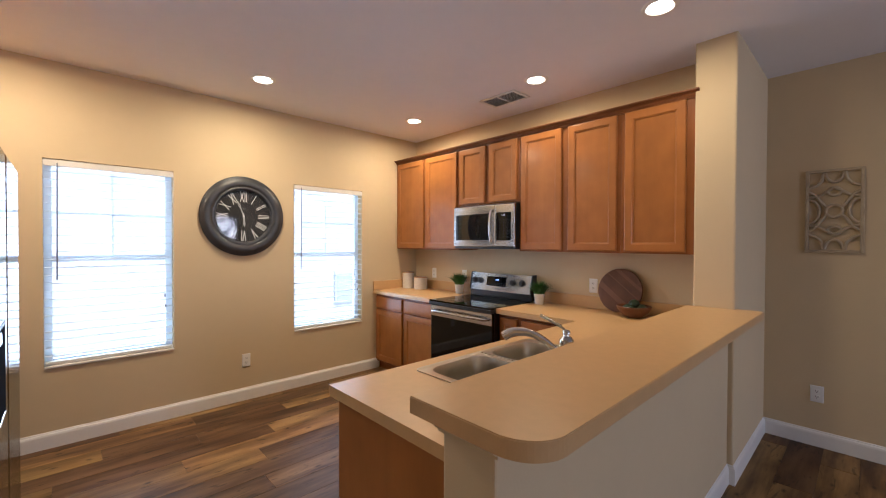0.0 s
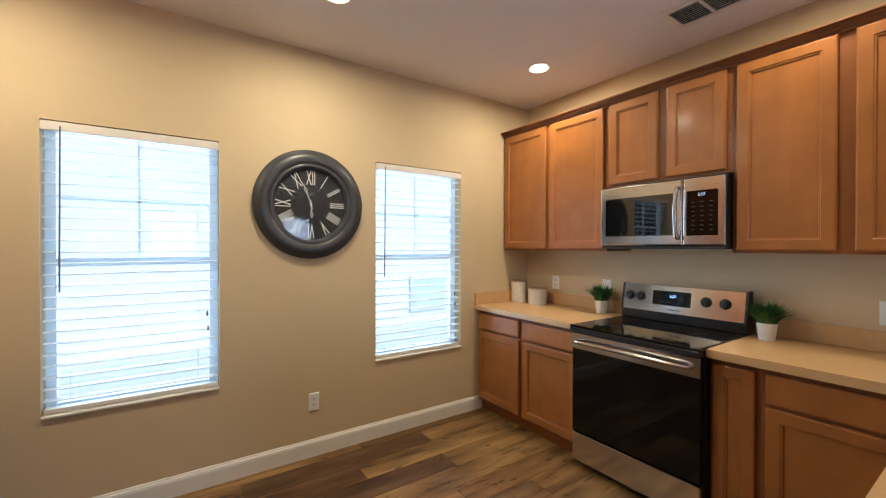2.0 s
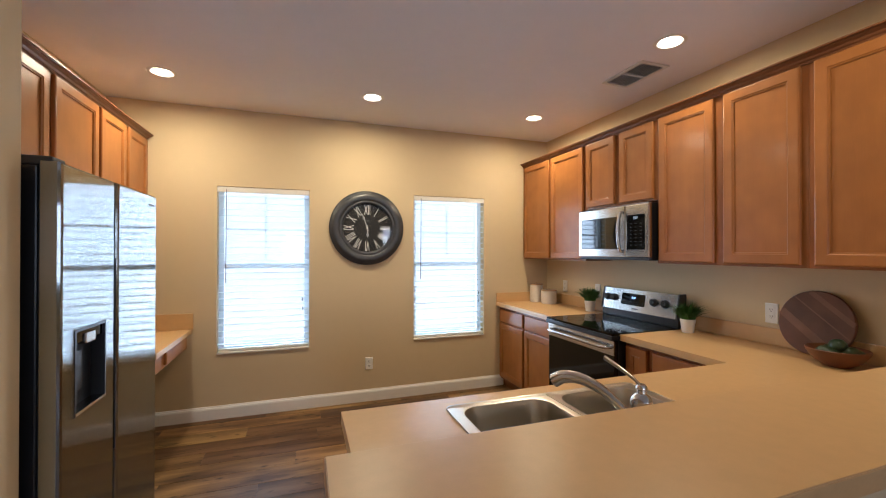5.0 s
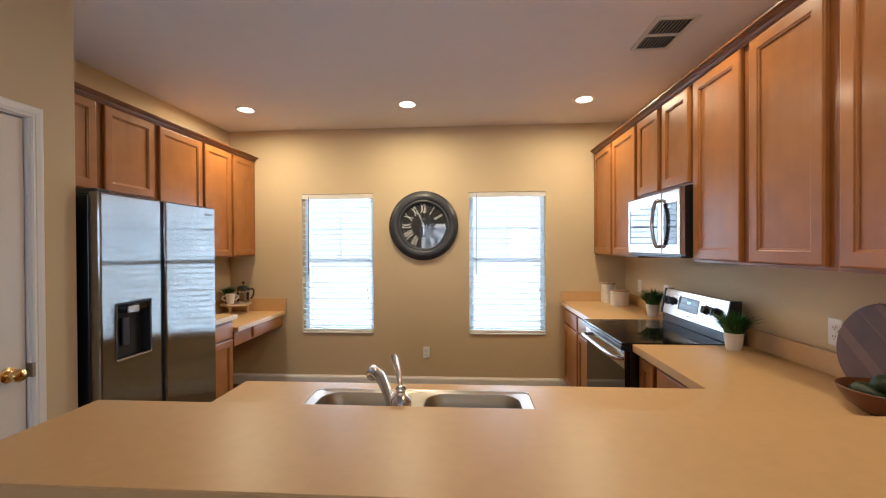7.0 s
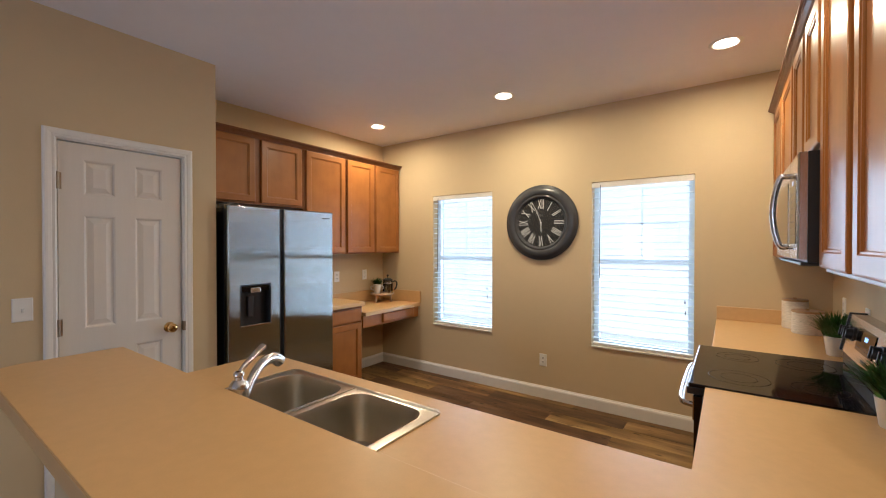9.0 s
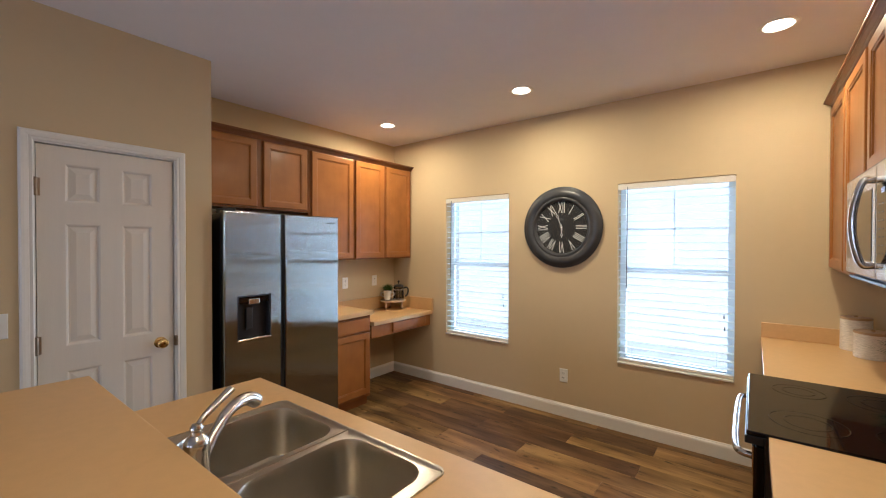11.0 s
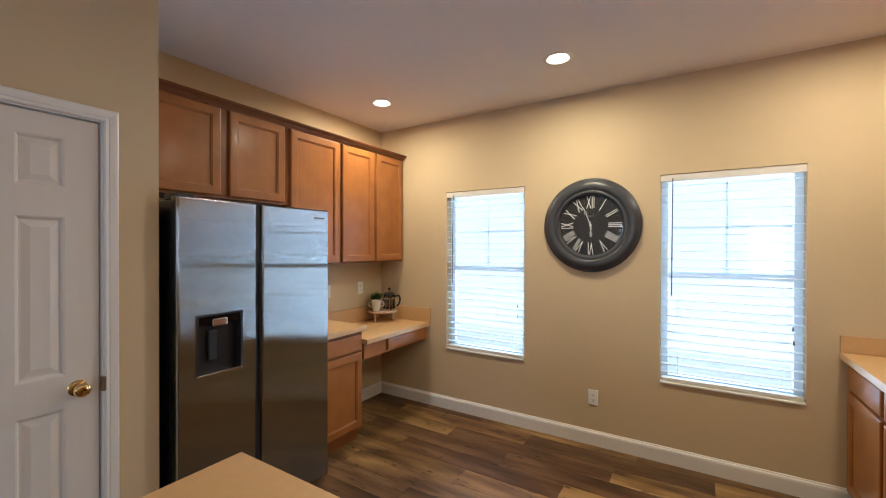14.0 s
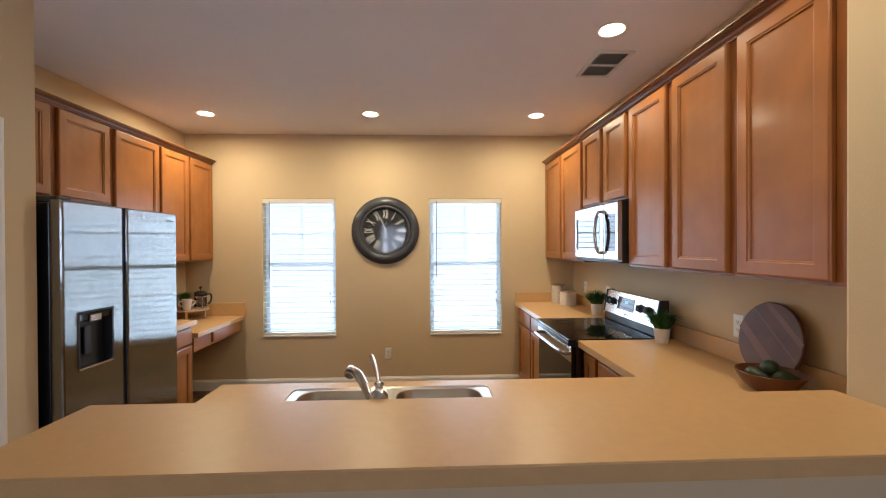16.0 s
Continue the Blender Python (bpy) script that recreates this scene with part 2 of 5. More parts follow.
fl.new(brush.outputs[0], lean.inputs[0])
fl.new(lean.outputs[0], sideways.inputs[1])
fl.new(facing.outputs["Normal"], leaned.inputs[0])
fl.new(sideways.outputs[0], leaned.inputs[1])
fl.new(leaned.outputs[0], unit.inputs[0])
fl.new(unit.outputs[0], fn["Principled BSDF"].inputs["Normal"])
fl.new(tangent.outputs[0], fn["Principled BSDF"].inputs["Tangent"])
fn["Principled BSDF"].inputs["Anisotropic"].default_value = 1.0
SINK_STEEL = material("satin_sink_steel", (0.56, 0.525, 0.46), 0.30, 1.0, vary=0.03, scale=3, rough_vary=0.02)
NICKEL = material("brushed_nickel", (0.58, 0.56, 0.53), 0.22, 1.0, vary=0.04, scale=10)
BRASS = material("polished_brass", (0.80, 0.56, 0.22), 0.12, 1.0, vary=0.05, scale=20)
HINGE = material("dull_hinge_metal", (0.35, 0.28, 0.20), 0.4, 1.0, vary=0.1, scale=40)
BLACK_GLASS = material("black_glass", (0.004, 0.004, 0.0045), 0.05, vary=0.0, specular=0.35)
MICROWAVE_GLASS = material("microwave_glass", (0.006, 0.006, 0.0065), 0.04, vary=0.0, specular=1.0)
BLACK_ENAMEL = material("black_enamel", (0.012, 0.012, 0.013), 0.28, vary=0.1, scale=40)
BLACK_PLASTIC = material("black_plastic", (0.018, 0.018, 0.019), 0.42, vary=0.1, scale=60)
GREY_PLASTIC = material("grey_plastic", (0.12, 0.12, 0.125), 0.4, vary=0.05, scale=60)
CLOCK_RIM = material("charcoal_clock_frame", (0.046, 0.047, 0.050), 0.34, vary=0.18, scale=12, bump=0.06, bump_scale=60, rough_vary=0.06)
CLOCK_FACE = material("black_clock_dial", (0.011, 0.010, 0.010), 0.7, vary=0.03, scale=8)
POINTER = material("pewter_pointer", (0.48, 0.47, 0.45), 0.5, vary=0.06, scale=50)
CREAM = material("cream_print", (0.82, 0.80, 0.74), 0.6, vary=0.06, scale=50)
VINYL = material("white_vinyl", (0.84, 0.86, 0.88), 0.4, vary=0.02, scale=20)
# solid frames made translucent, in place of the glare that pales them
let_through(VINYL, (0.80, 0.88, 0.92), 0.27)
SLAT = material("white_blind_slat", (0.80, 0.82, 0.84), 0.45, vary=0.02, scale=20, grain=(1, 20, 20))
let_through(SLAT, (0.86, 0.93, 0.96), 0.35)
SLAT_CREAM = material("ivory_blind_rail", (0.74, 0.70, 0.62), 0.5, vary=0.03, scale=20)
WHITE_CERAMIC = material("white_ceramic", (0.76, 0.73, 0.68), 0.35, vary=0.04, scale=15)
WOVEN = material("ribbed_white_canister", (0.70, 0.65, 0.57), 0.6, vary=0.22, scale=40, grain=(1, 1, 6), bump=0.5, bump_scale=90)
LID_WOOD = wood_material("pale_wood_lid", (0.45, 0.30, 0.17), grain=(10, 1, 10))
WALNUT = wood_material("walnut_board", (0.135, 0.055, 0.026), grain=(3, 9, 1.5), rough=0.5, coat=0.0, bands=0.35)
WALNUT_PALE = wood_material("pale_board_strip", (0.205, 0.095, 0.048), grain=(3, 9, 1.5), rough=0.5, coat=0.0)
BOWL_WOOD = wood_material("acacia_bowl", (0.175, 0.064, 0.022), grain=(4, 4, 12), rough=0.42, bands=0.3)
TRAY_WOOD = wood_material("pale_tray_wood", (0.56, 0.40, 0.26), grain=(12, 2, 2), rough=0.5)
AVOCADO = material("dark_green_fruit", (0.022, 0.040, 0.012), 0.42, vary=0.35, scale=60, bump=0.5, bump_scale=140)
LEAF = material("grass_leaf", (0.040, 0.125, 0.018), 0.45, vary=0.3, scale=30)
LEAF_DARK = material("grass_leaf_dark", (0.020, 0.070, 0.012), 0.5, vary=0.3, scale=30)
SOIL = material("dark_soil", (0.03, 0.022, 0.015), 0.9, vary=0.3, scale=60, bump=0.6, bump_scale=90)
SWITCH = material("white_switch_plate", (0.80, 0.79, 0.75), 0.3, vary=0.01, scale=30)
# near-black colour that stands in for the shade inside small openings
OPENING_SHADE = material("opening_shade", (0.02, 0.02, 0.02), 0.6, vary=0.0)
VENT_PAINT = material("white_vent_metal", (0.66, 0.64, 0.60), 0.45, vary=0.03, scale=30)
ART_WOOD = material("tan_carved_wood", (0.42, 0.33, 0.205), 0.7, vary=0.18, scale=20, bump=0.2, bump_scale=60)
PLANK = plank_material("vinyl_plank")
GAP = material("plank_joint", (0.03, 0.018, 0.010), 0.8, vary=0.1)
GLASS = glass_material("window_glass")
RING_GREY = material("burner_print", (0.012, 0.012, 0.013), 0.2, vary=0.0)
KEY_GREY = material("dim_key_print", (0.016, 0.016, 0.017), 0.5, vary=0.0)
DIAL_GLASS = glass_material("clock_glass", gloss=-0.20)
POT_GLASS = glass_material("press_glass", tint=(0.80, 0.78, 0.74))
LENS = glow_material("downlight_lens", (1.0, 0.80, 0.55), 14.0)
DIM_DISPLAY = glow_material("dim_blue_display", (0.30, 0.55, 1.0), 0.25)
DISPLAY = glow_material("blue_display", (0.30, 0.55, 1.0), 1.3)
GRASS = material("side_yard_gravel", (0.46, 0.47, 0.45), 0.9, vary=0.15, scale=3, bump=0.5, bump_scale=40)
SIDING = material("pale_stucco", (0.78, 0.78, 0.78), 0.85, vary=0.04, scale=2, bump=0.2, bump_scale=60)
ROOFING = material("grey_shingle", (0.10, 0.095, 0.09), 0.9, vary=0.2, scale=8)
DIM_GLASS = material("far_window_glass", (0.58, 0.66, 0.70), 0.3, vary=0.05)
BARK = material("bark", (0.10, 0.075, 0.05), 0.9, vary=0.3, scale=12, bump=0.6, bump_scale=40)
FOLIAGE = material("foliage", (0.05, 0.095, 0.025), 0.6, vary=0.35, scale=8)

# ---- building helpers ----
ORIGIN = {}


def thing(name, at, label="", category="", group="", kind=""):
    ob = new(name)
    ob.empty_display_size = 0.05
    ob.location = at
    ORIGIN[ob] = Vector(at)
    return tagged(ob, label, category, group, kind)


def part(name, bm, mat, parent, label="", smooth=False):
    """Links a bmesh that is drawn in world metres as one mesh under a thing or a part."""
    at = ORIGIN[parent]
    bmesh.ops.translate(bm, verts=bm.verts, vec=-at)
    bmesh.ops.recalc_face_normals(bm, faces=bm.faces)
    me = bpy.data.meshes.new(name)
    bm.to_mesh(me)
    bm.free()
    for p in me.polygons:
        p.use_smooth = smooth
    me.materials.append(mat)
    ob = new(name, me)
    ob.parent = parent
    ORIGIN[ob] = at
    if smooth:
        mod_angle(me)
    return tagged(ob, label)


def mod_angle(me, angle=40):
    """Marks sharp edges so that smooth shading keeps creases."""
    bm = bmesh.new()
    bm.from_mesh(me)
    for e in bm.edges:
        if len(e.link_faces) == 2 and e.calc_face_angle(0) > radians(angle):
            e.smooth = False
    bm.to_mesh(me)
    bm.free()


def solid(name, bm, mat, label="", category="", kind="structure", smooth=False):
    """One mesh that stands for itself."""
    me = bpy.data.meshes.new(name)
    bmesh.ops.recalc_face_normals(bm, faces=bm.faces)
    bm.to_mesh(me)
    bm.free()
    for p in me.polygons:
        p.use_smooth = smooth
    if smooth:
        mod_angle(me)
    me.materials.append(mat)
    ob = new(name, me)
    ORIGIN[ob] = Vector((0, 0, 0))
    return tagged(ob, label, category, kind=kind)


def box(bm, x0, x1, y0, y1, z0, z1, bevel=0.0, segments=2, m=None):
    made = bmesh.ops.create_cube(bm, size=1.0)["verts"]
    bmesh.ops.scale(bm, verts=made, vec=(abs(x1 - x0), abs(y1 - y0), abs(z1 - z0)))
    bmesh.ops.translate(bm, verts=made, vec=((x0 + x1) / 2, (y0 + y1) / 2, (z0 + z1) / 2))
    if m is not None:
        bmesh.ops.transform(bm, matrix=m, verts=made)
    if bevel:
        edges = list({e for v in made for e in v.link_edges})
        bmesh.ops.bevel(bm, geom=edges, offset=bevel, segments=segments, affect="EDGES", profile=0.5)
    return bm


def block(x0, x1, y0, y1, z0, z1, bevel=0.0, segments=2, m=None):
    return box(bmesh.new(), x0, x1, y0, y1, z0, z1, bevel, segments, m)


def rect_loft(bm, m, w, h, profile, cap=True, back=True):
    """Rectangular loops, each (inset, height), joined into a moulded panel. m puts its middle; w along x, h along y, height along z."""
    loops = []
    for inset, up in profile:
        a, b = w / 2 - inset, h / 2 - inset
        loops.append([bm.verts.new(m @ Vector(p)) for p in ((-a, -b, up), (a, -b, up), (a, b, up), (-a, b, up))])
    for p, q in zip(loops, loops[1:]):
        for i in range(4):
            bm.faces.new((p[i], p[(i + 1) % 4], q[(i + 1) % 4], q[i]))
    if cap:
        bm.faces.new(loops[-1])
    if back:
        bm.faces.new(loops[0][::-1])
    return bm


def lathe(bm, m, profile, segments=32, close=False):
    """Turns (radius, height) pairs round the z axis of m."""
    rings = []
    for r, z in profile:
        if r < 1e-5:
            rings.append([bm.verts.new(m @ Vector((0, 0, z)))])
        else:
            rings.append([bm.verts.new(m @ Vector((r * math.cos(a), r * math.sin(a), z))) for a in (2 * math.pi * i / segments for i in range(segments))])
    pairs = list(zip(rings, rings[1:])) + ([(rings[-1], rings[0])] if close else [])
    for p, q in pairs:
        for i in range(segments):
            j = (i + 1) % segments
            if len(p) == 1 and len(q) == 1:
                continue
            if len(p) == 1:
                bm.faces.new((p[0], q[j], q[i]))
            elif len(q) == 1:
                bm.faces.new((p[i], p[j], q[0]))
            else:
                bm.faces.new((p[i], p[j], q[j], q[i]))
    return bm


def tube(bm, points, radii, segments=12, flat=1.0):
    """A round bar along points; radii one number or one a point; flat squeezes it sideways."""
    pts = [Vector(p) for p in points]
    radii = [radii] * len(pts) if not isinstance(radii, (list, tuple)) else radii
    rings, side = [], None
    for i, p in enumerate(pts):
        t = (pts[min(i + 1, len(pts) - 1)] - pts[max(i - 1, 0)]).normalized()
        if side is None:
            side = t.orthogonal().normalized()
        side = (side - t * side.dot(t)).normalized()
        up = t.cross(side)
        rings.append([bm.verts.new(p + radii[i] * (side * math.cos(a) + up * math.sin(a) * flat)) for a in (2 * math.pi * k / segments for k in range(segments))])
    for p, q in zip(rings, rings[1:]):
        for i in range(segments):
            bm.faces.new((p[i], p[(i + 1) % segments], q[(i + 1) % segments], q[i]))
    bm.faces.new(rings[0][::-1])
    bm.faces.new(rings[-1])
    return bm


def arc(points, steps=8):
    """A smooth line through points (Catmull-Rom)."""
    p = [Vector(a) for a in points]
    p = [2 * p[0] - p[1]] + p + [2 * p[-1] - p[-2]]
    out = []
    for i in range(1, len(p) - 2):
        for k in range(steps):
            t = k / steps
            out.append(0.5 * ((2 * p[i]) + (p[i + 1] - p[i - 1]) * t + (2 * p[i - 1] - 5 * p[i] + 4 * p[i + 1] - p[i + 2]) * t * t
                              + (3 * p[i] - p[i - 1] - 3 * p[i + 1] + p[i + 2]) * t ** 3))
    return out + [p[-2]]


def prism(bm, outline, z0, z1, bevel=0.0, m=None):
    """An upright slab over a flat outline of (x, y)."""
    low = [bm.verts.new((x, y, z0)) for x, y in outline]
    high = [bm.verts.new((x, y, z1)) for x, y in outline]
    n = len(low)
    for i in range(n):
        bm.faces.new((low[i], low[(i + 1) % n], high[(i + 1) % n], high[i]))
    bm.faces.new(low[::-1])
    top = bm.faces.new(high)
    if bevel:
        bmesh.ops.bevel(bm, geom=list(top.edges), offset=bevel, segments=3, affect="EDGES", profile=0.5)
    if m is not None:
        bmesh.ops.transform(bm, matrix=m, verts=bm.verts)
    return bm


def letters(text, m, size, stretch=1.0, thick=0.0006):
    """Flat raised writing, centred on m."""
    cu = bpy.data.curves.new("writing", "FONT")
    cu.body, cu.size, cu.extrude, cu.align_x, cu.align_y, cu.resolution_u = text, size, thick, "CENTER", "CENTER", 2
    ob = new("writing", cu)
    me = bpy.data.meshes.new_from_object(ob.evaluated_get(bpy.context.evaluated_depsgraph_get()))
    bpy.data.objects.remove(ob)
    bm = bmesh.new()
    bm.from_mesh(me)
    bpy.data.meshes.remove(me)
    bmesh.ops.transform(bm, matrix=m @ Matrix.Diagonal((1, stretch, 1, 1)), verts=bm.verts)
    return bm


def face_to(x, y, z, side):
    """A panel's pose on a wall; its z axis points to the side named, its y axis up."""
    turn = {"west": -90, "east": 90, "south": 0, "north": 180}[side]
    return pose(x, y, z, 90, 0, turn)

# ---- the large structure ----
T = 0.14


def wall_with_openings(name, axis, at, depth, a0, a1, z1, openings, label):
    """A straight wall along x or y with openings (a, b, low, high) cut through it."""
    bm = bmesh.new()

    def put(p, q, low, high):
        if q - p > 1e-4 and high - low > 1e-4:
            if axis == "x":
                box(bm, p, q, min(at, at + depth), max(at, at + depth), low, high)
            else:
                box(bm, min(at, at + depth), max(at, at + depth), p, q, low, high)
    cursor = a0
    for p, q, low, high in openings:
        put(cursor, p, 0, z1)
        put(p, q, 0, low)
        put(p, q, high, z1)
        cursor = q
    put(cursor, a1, 0, z1)
    return solid(name, bm, PAINT, label, "wall")


TOP = CEIL + 0.02
wall_with_openings("wall_north", "x", NORTH, T, WEST - T, EAST + T, TOP, [(a, b, WZ0, WZ1) for a, b in WINDOWS], "beige painted kitchen wall with two windows")
wall_with_openings("wall_west", "y", WEST, -T, 1.606, NORTH, TOP, [], "beige painted wall behind the refrigerator and desk")
DOOR_Y0, DOOR_Y1, DOOR_TOP = 0.794, 1.405, 2.025
wall_with_openings("wall_pantry", "y", JUT, -T, SOUTH, 1.606, TOP, [(DOOR_Y0, DOOR_Y1, 0, DOOR_TOP)], "beige painted wall with the pantry door")
solid("wall_pantry_return", block(WEST, JUT - T, 1.606 - T, 1.606, 0, TOP), PAINT, "beige painted wall end beside the refrigerator", "wall")
wall_with_openings("wall_east", "y", EAST, T, 0.80, NORTH, TOP, [], "beige painted wall behind the range and counter")
solid("wall_pillar", block(2.93, FAR_EAST + T, 0.58, 0.80, 0, TOP, 0.012, 3), PAINT, "beige painted wall end where the bar top stops", "wall")
wall_with_openings("wall_far_east", "y", FAR_EAST, T, SOUTH, 0.58, TOP, [], "beige painted wall with carved art beyond the bar")
wall_with_openings("wall_south", "x", SOUTH, -T, JUT - T, FAR_EAST + T, TOP, [(a, b, 0.9, 2.2) for a, b in SOUTH_WINDOWS], "beige painted wall of the room behind the bar")
solid("wall_bar", block(0.742, 2.93, 0.610, 0.782, 0, 1.001, 0.006, 2), PAINT, "beige painted half wall under the bar top", "wall")
solid("wall_pantry_inner", block(JUT - 0.9, JUT - 0.86, 0.4, 1.606 - T, 0, TOP), PAINT, "plain pantry back wall", "wall")

# unseen slab, added above the ceiling sheet to shut out sun and sky
bm = bmesh.new()
box(bm, -1.2, 4.3, -5.1, 4.2, CEIL + 0.02, CEIL + 0.14)
ceiling = bmesh.new()
# ceiling board with round holes for the downlights: a sheet of strips and ringed squares
R_HOLE, SQ = 0.070, 0.12
xs = sorted({-1.0, 4.07, *[c[0] - SQ for c in CANS], *[c[0] + SQ for c in CANS]})
ys = sorted({-4.94, 4.07, *[c[1] - SQ for c in CANS], *[c[1] + SQ for c in CANS]})
for xa, xb in zip(xs, xs[1:]):
    for ya, yb in zip(ys, ys[1:]):
        hole = [c for c in CANS if abs((xa + xb) / 2 - c[0]) < 1e-3 + SQ and abs((ya + yb) / 2 - c[1]) < 1e-3 + SQ]
        if not hole:
            ceiling.faces.new([ceiling.verts.new((x, y, CEIL)) for x, y in ((xa, ya), (xa, yb), (xb, yb), (xb, ya))])
for cx, cy in CANS:
    n = 32
    ring = [Vector((math.cos(2 * math.pi * i / n), math.sin(2 * math.pi * i / n), 0)) for i in range(n)]
    inner = [ceiling.verts.new((cx + v.x * R_HOLE, cy + v.y * R_HOLE, CEIL)) for v in ring]
    outer = [ceiling.verts.new((cx + v.x / max(abs(v.x), abs(v.y)) * SQ, cy + v.y / max(abs(v.x), abs(v.y)) * SQ, CEIL)) for v in ring]
    for i in range(n):
        ceiling.faces.new((inner[i], outer[i], outer[(i + 1) % n], inner[(i + 1) % n]))
bmesh.ops.remove_doubles(ceiling, verts=ceiling.verts, dist=1e-4)
solid("ceiling", ceiling, CEILING, "white painted textured ceiling", "ceiling")
solid("roof_slab", bm, SIDING, "unseen slab added over the rooms to keep daylight out", "roof")

# floor sheet under the planks
floor = solid("floor", block(-1.2, 4.1, -5.0, 4.1, -0.1, -0.003), GAP, "brown wood-look vinyl plank floor", "floor")


def baseboard(points, inward):
    """A moulded white skirting along a line; inward is +1 or -1 for the side it stands on."""
    prof = [(0.0, 0.0), (0.014, 0.0), (0.014, 0.085), (0.011, 0.098), (0.006, 0.104), (0.004, 0.112), (0.0, 0.114)]
    bm = bmesh.new()
    p = [Vector((*q, 0)) for q in points]
    rows = []
    for i, q in enumerate(p):
        d0 = (q - p[i - 1]).normalized() if i else (p[1] - q).normalized()
        d1 = (p[i + 1] - q).normalized() if i < len(p) - 1 else d0
        n0, n1 = Vector((-d0.y, d0.x, 0)) * inward, Vector((-d1.y, d1.x, 0)) * inward
        n = (n0 + n1) / (1 + n0.dot(n1))
        rows.append([bm.verts.new(q + n * a + Vector((0, 0, b))) for a, b in prof])
    for r, s in zip(rows, rows[1:]):
        for k in range(len(prof) - 1):
            bm.faces.new((r[k], r[k + 1], s[k + 1], s[k]))
    bm.faces.new(rows[0])
    bm.faces.new(rows[-1][::-1])
    return solid("baseboard", bm, TRIM, "white painted baseboard along the wall", "baseboard")


baseboard([(2.69, NORTH), (WEST, NORTH), (WEST, 3.07)], 1)
baseboard([(FAR_EAST, SOUTH + 0.02), (FAR_EAST, 0.58), (2.93, 0.58), (2.93, 0.610), (0.742, 0.610)], 1)
baseboard([(JUT, 1.606), (JUT, DOOR_Y1 + 0.07)], 1)
baseboard([(JUT, DOOR_Y0 - 0.07), (JUT, SOUTH + 0.02)], 1)

# trim strip under the bar top at the free end of the half wall
bm = bmesh.new()
cove = [(0.744, 0.9995), (0.704, 0.9995), (0.704, 0.989), (0.710, 0.985), (0.716, 0.973), (0.726, 0.961), (0.735, 0.957), (0.735, 0.949), (0.744, 0.947)]
ends = [[bm.verts.new((x, y, z)) for x, z in cove] for y in (0.598, 0.795)]
for i in range(len(cove)):
    k = (i + 1) % len(cove)
    bm.faces.new((ends[0][i], ends[0][k], ends[1][k], ends[1][i]))
for end in ends:
    bm.faces.new(end)
bmesh.ops.recalc_face_normals(bm, faces=bm.faces)
solid("trim", bm, PAINT, "small beige moulding under the bar end", "trim")


# ---- windows and blinds ----
def window(name, wx0, wx1):
    w = thing(name, ((wx0 + wx1) / 2, NORTH + 0.1, WZ0), "white vinyl single-hung window with a grid, daylight behind", "window", kind="structure")
    y0, y1, mid = NORTH + 0.085, NORTH + 0.125, 1.314
    bm = bmesh.new()
    for a, b, c, d in ((wx0, wx0 + 0.045, WZ0, WZ1), (wx1 - 0.045, wx1, WZ0, WZ1)):
        box(bm, a, b, y0, y1, c, d, 0.004)
    box(bm, wx0 + 0.045, wx1 - 0.045, y0, y1, WZ0, WZ0 + 0.045, 0.004)
    box(bm, wx0 + 0.045, wx1 - 0.045, y0, y1, WZ1 - 0.045, WZ1, 0.004)
    part("window_frame", bm, VINYL, w)
    part("meeting_rail", block(wx0 + 0.045, wx1 - 0.045, y0 - 0.012, y1 - 0.004, mid - 0.022, mid + 0.022, 0.004), VINYL, w)
    part("pane", block(wx0 + 0.04, wx1 - 0.04, y0 + 0.028, y0 + 0.032, mid, WZ1 - 0.04), GLASS, w).visible_shadow = False
    part("pane", block(wx0 + 0.04, wx1 - 0.04, y0 + 0.008, y0 + 0.012, WZ0 + 0.04, mid), GLASS, w).visible_shadow = False
    xm, zm = (wx0 + wx1) / 2, (mid + WZ1 - 0.045) / 2
    part("muntin", block(xm - 0.006, xm + 0.006, y0 + 0.018, y0 + 0.026, mid + 0.022, WZ1 - 0.045), VINYL, w)
    part("muntin", block(wx0 + 0.045, wx1 - 0.045, y0 + 0.018, y0 + 0.026, zm - 0.006, zm + 0.006), VINYL, w)
    part("window_sill", block(wx0 + 0.001, wx1 - 0.001, NORTH - 0.012, y0, WZ0 - 0.0, WZ0 + 0.014, 0.004), SLAT_CREAM, w)
    return w


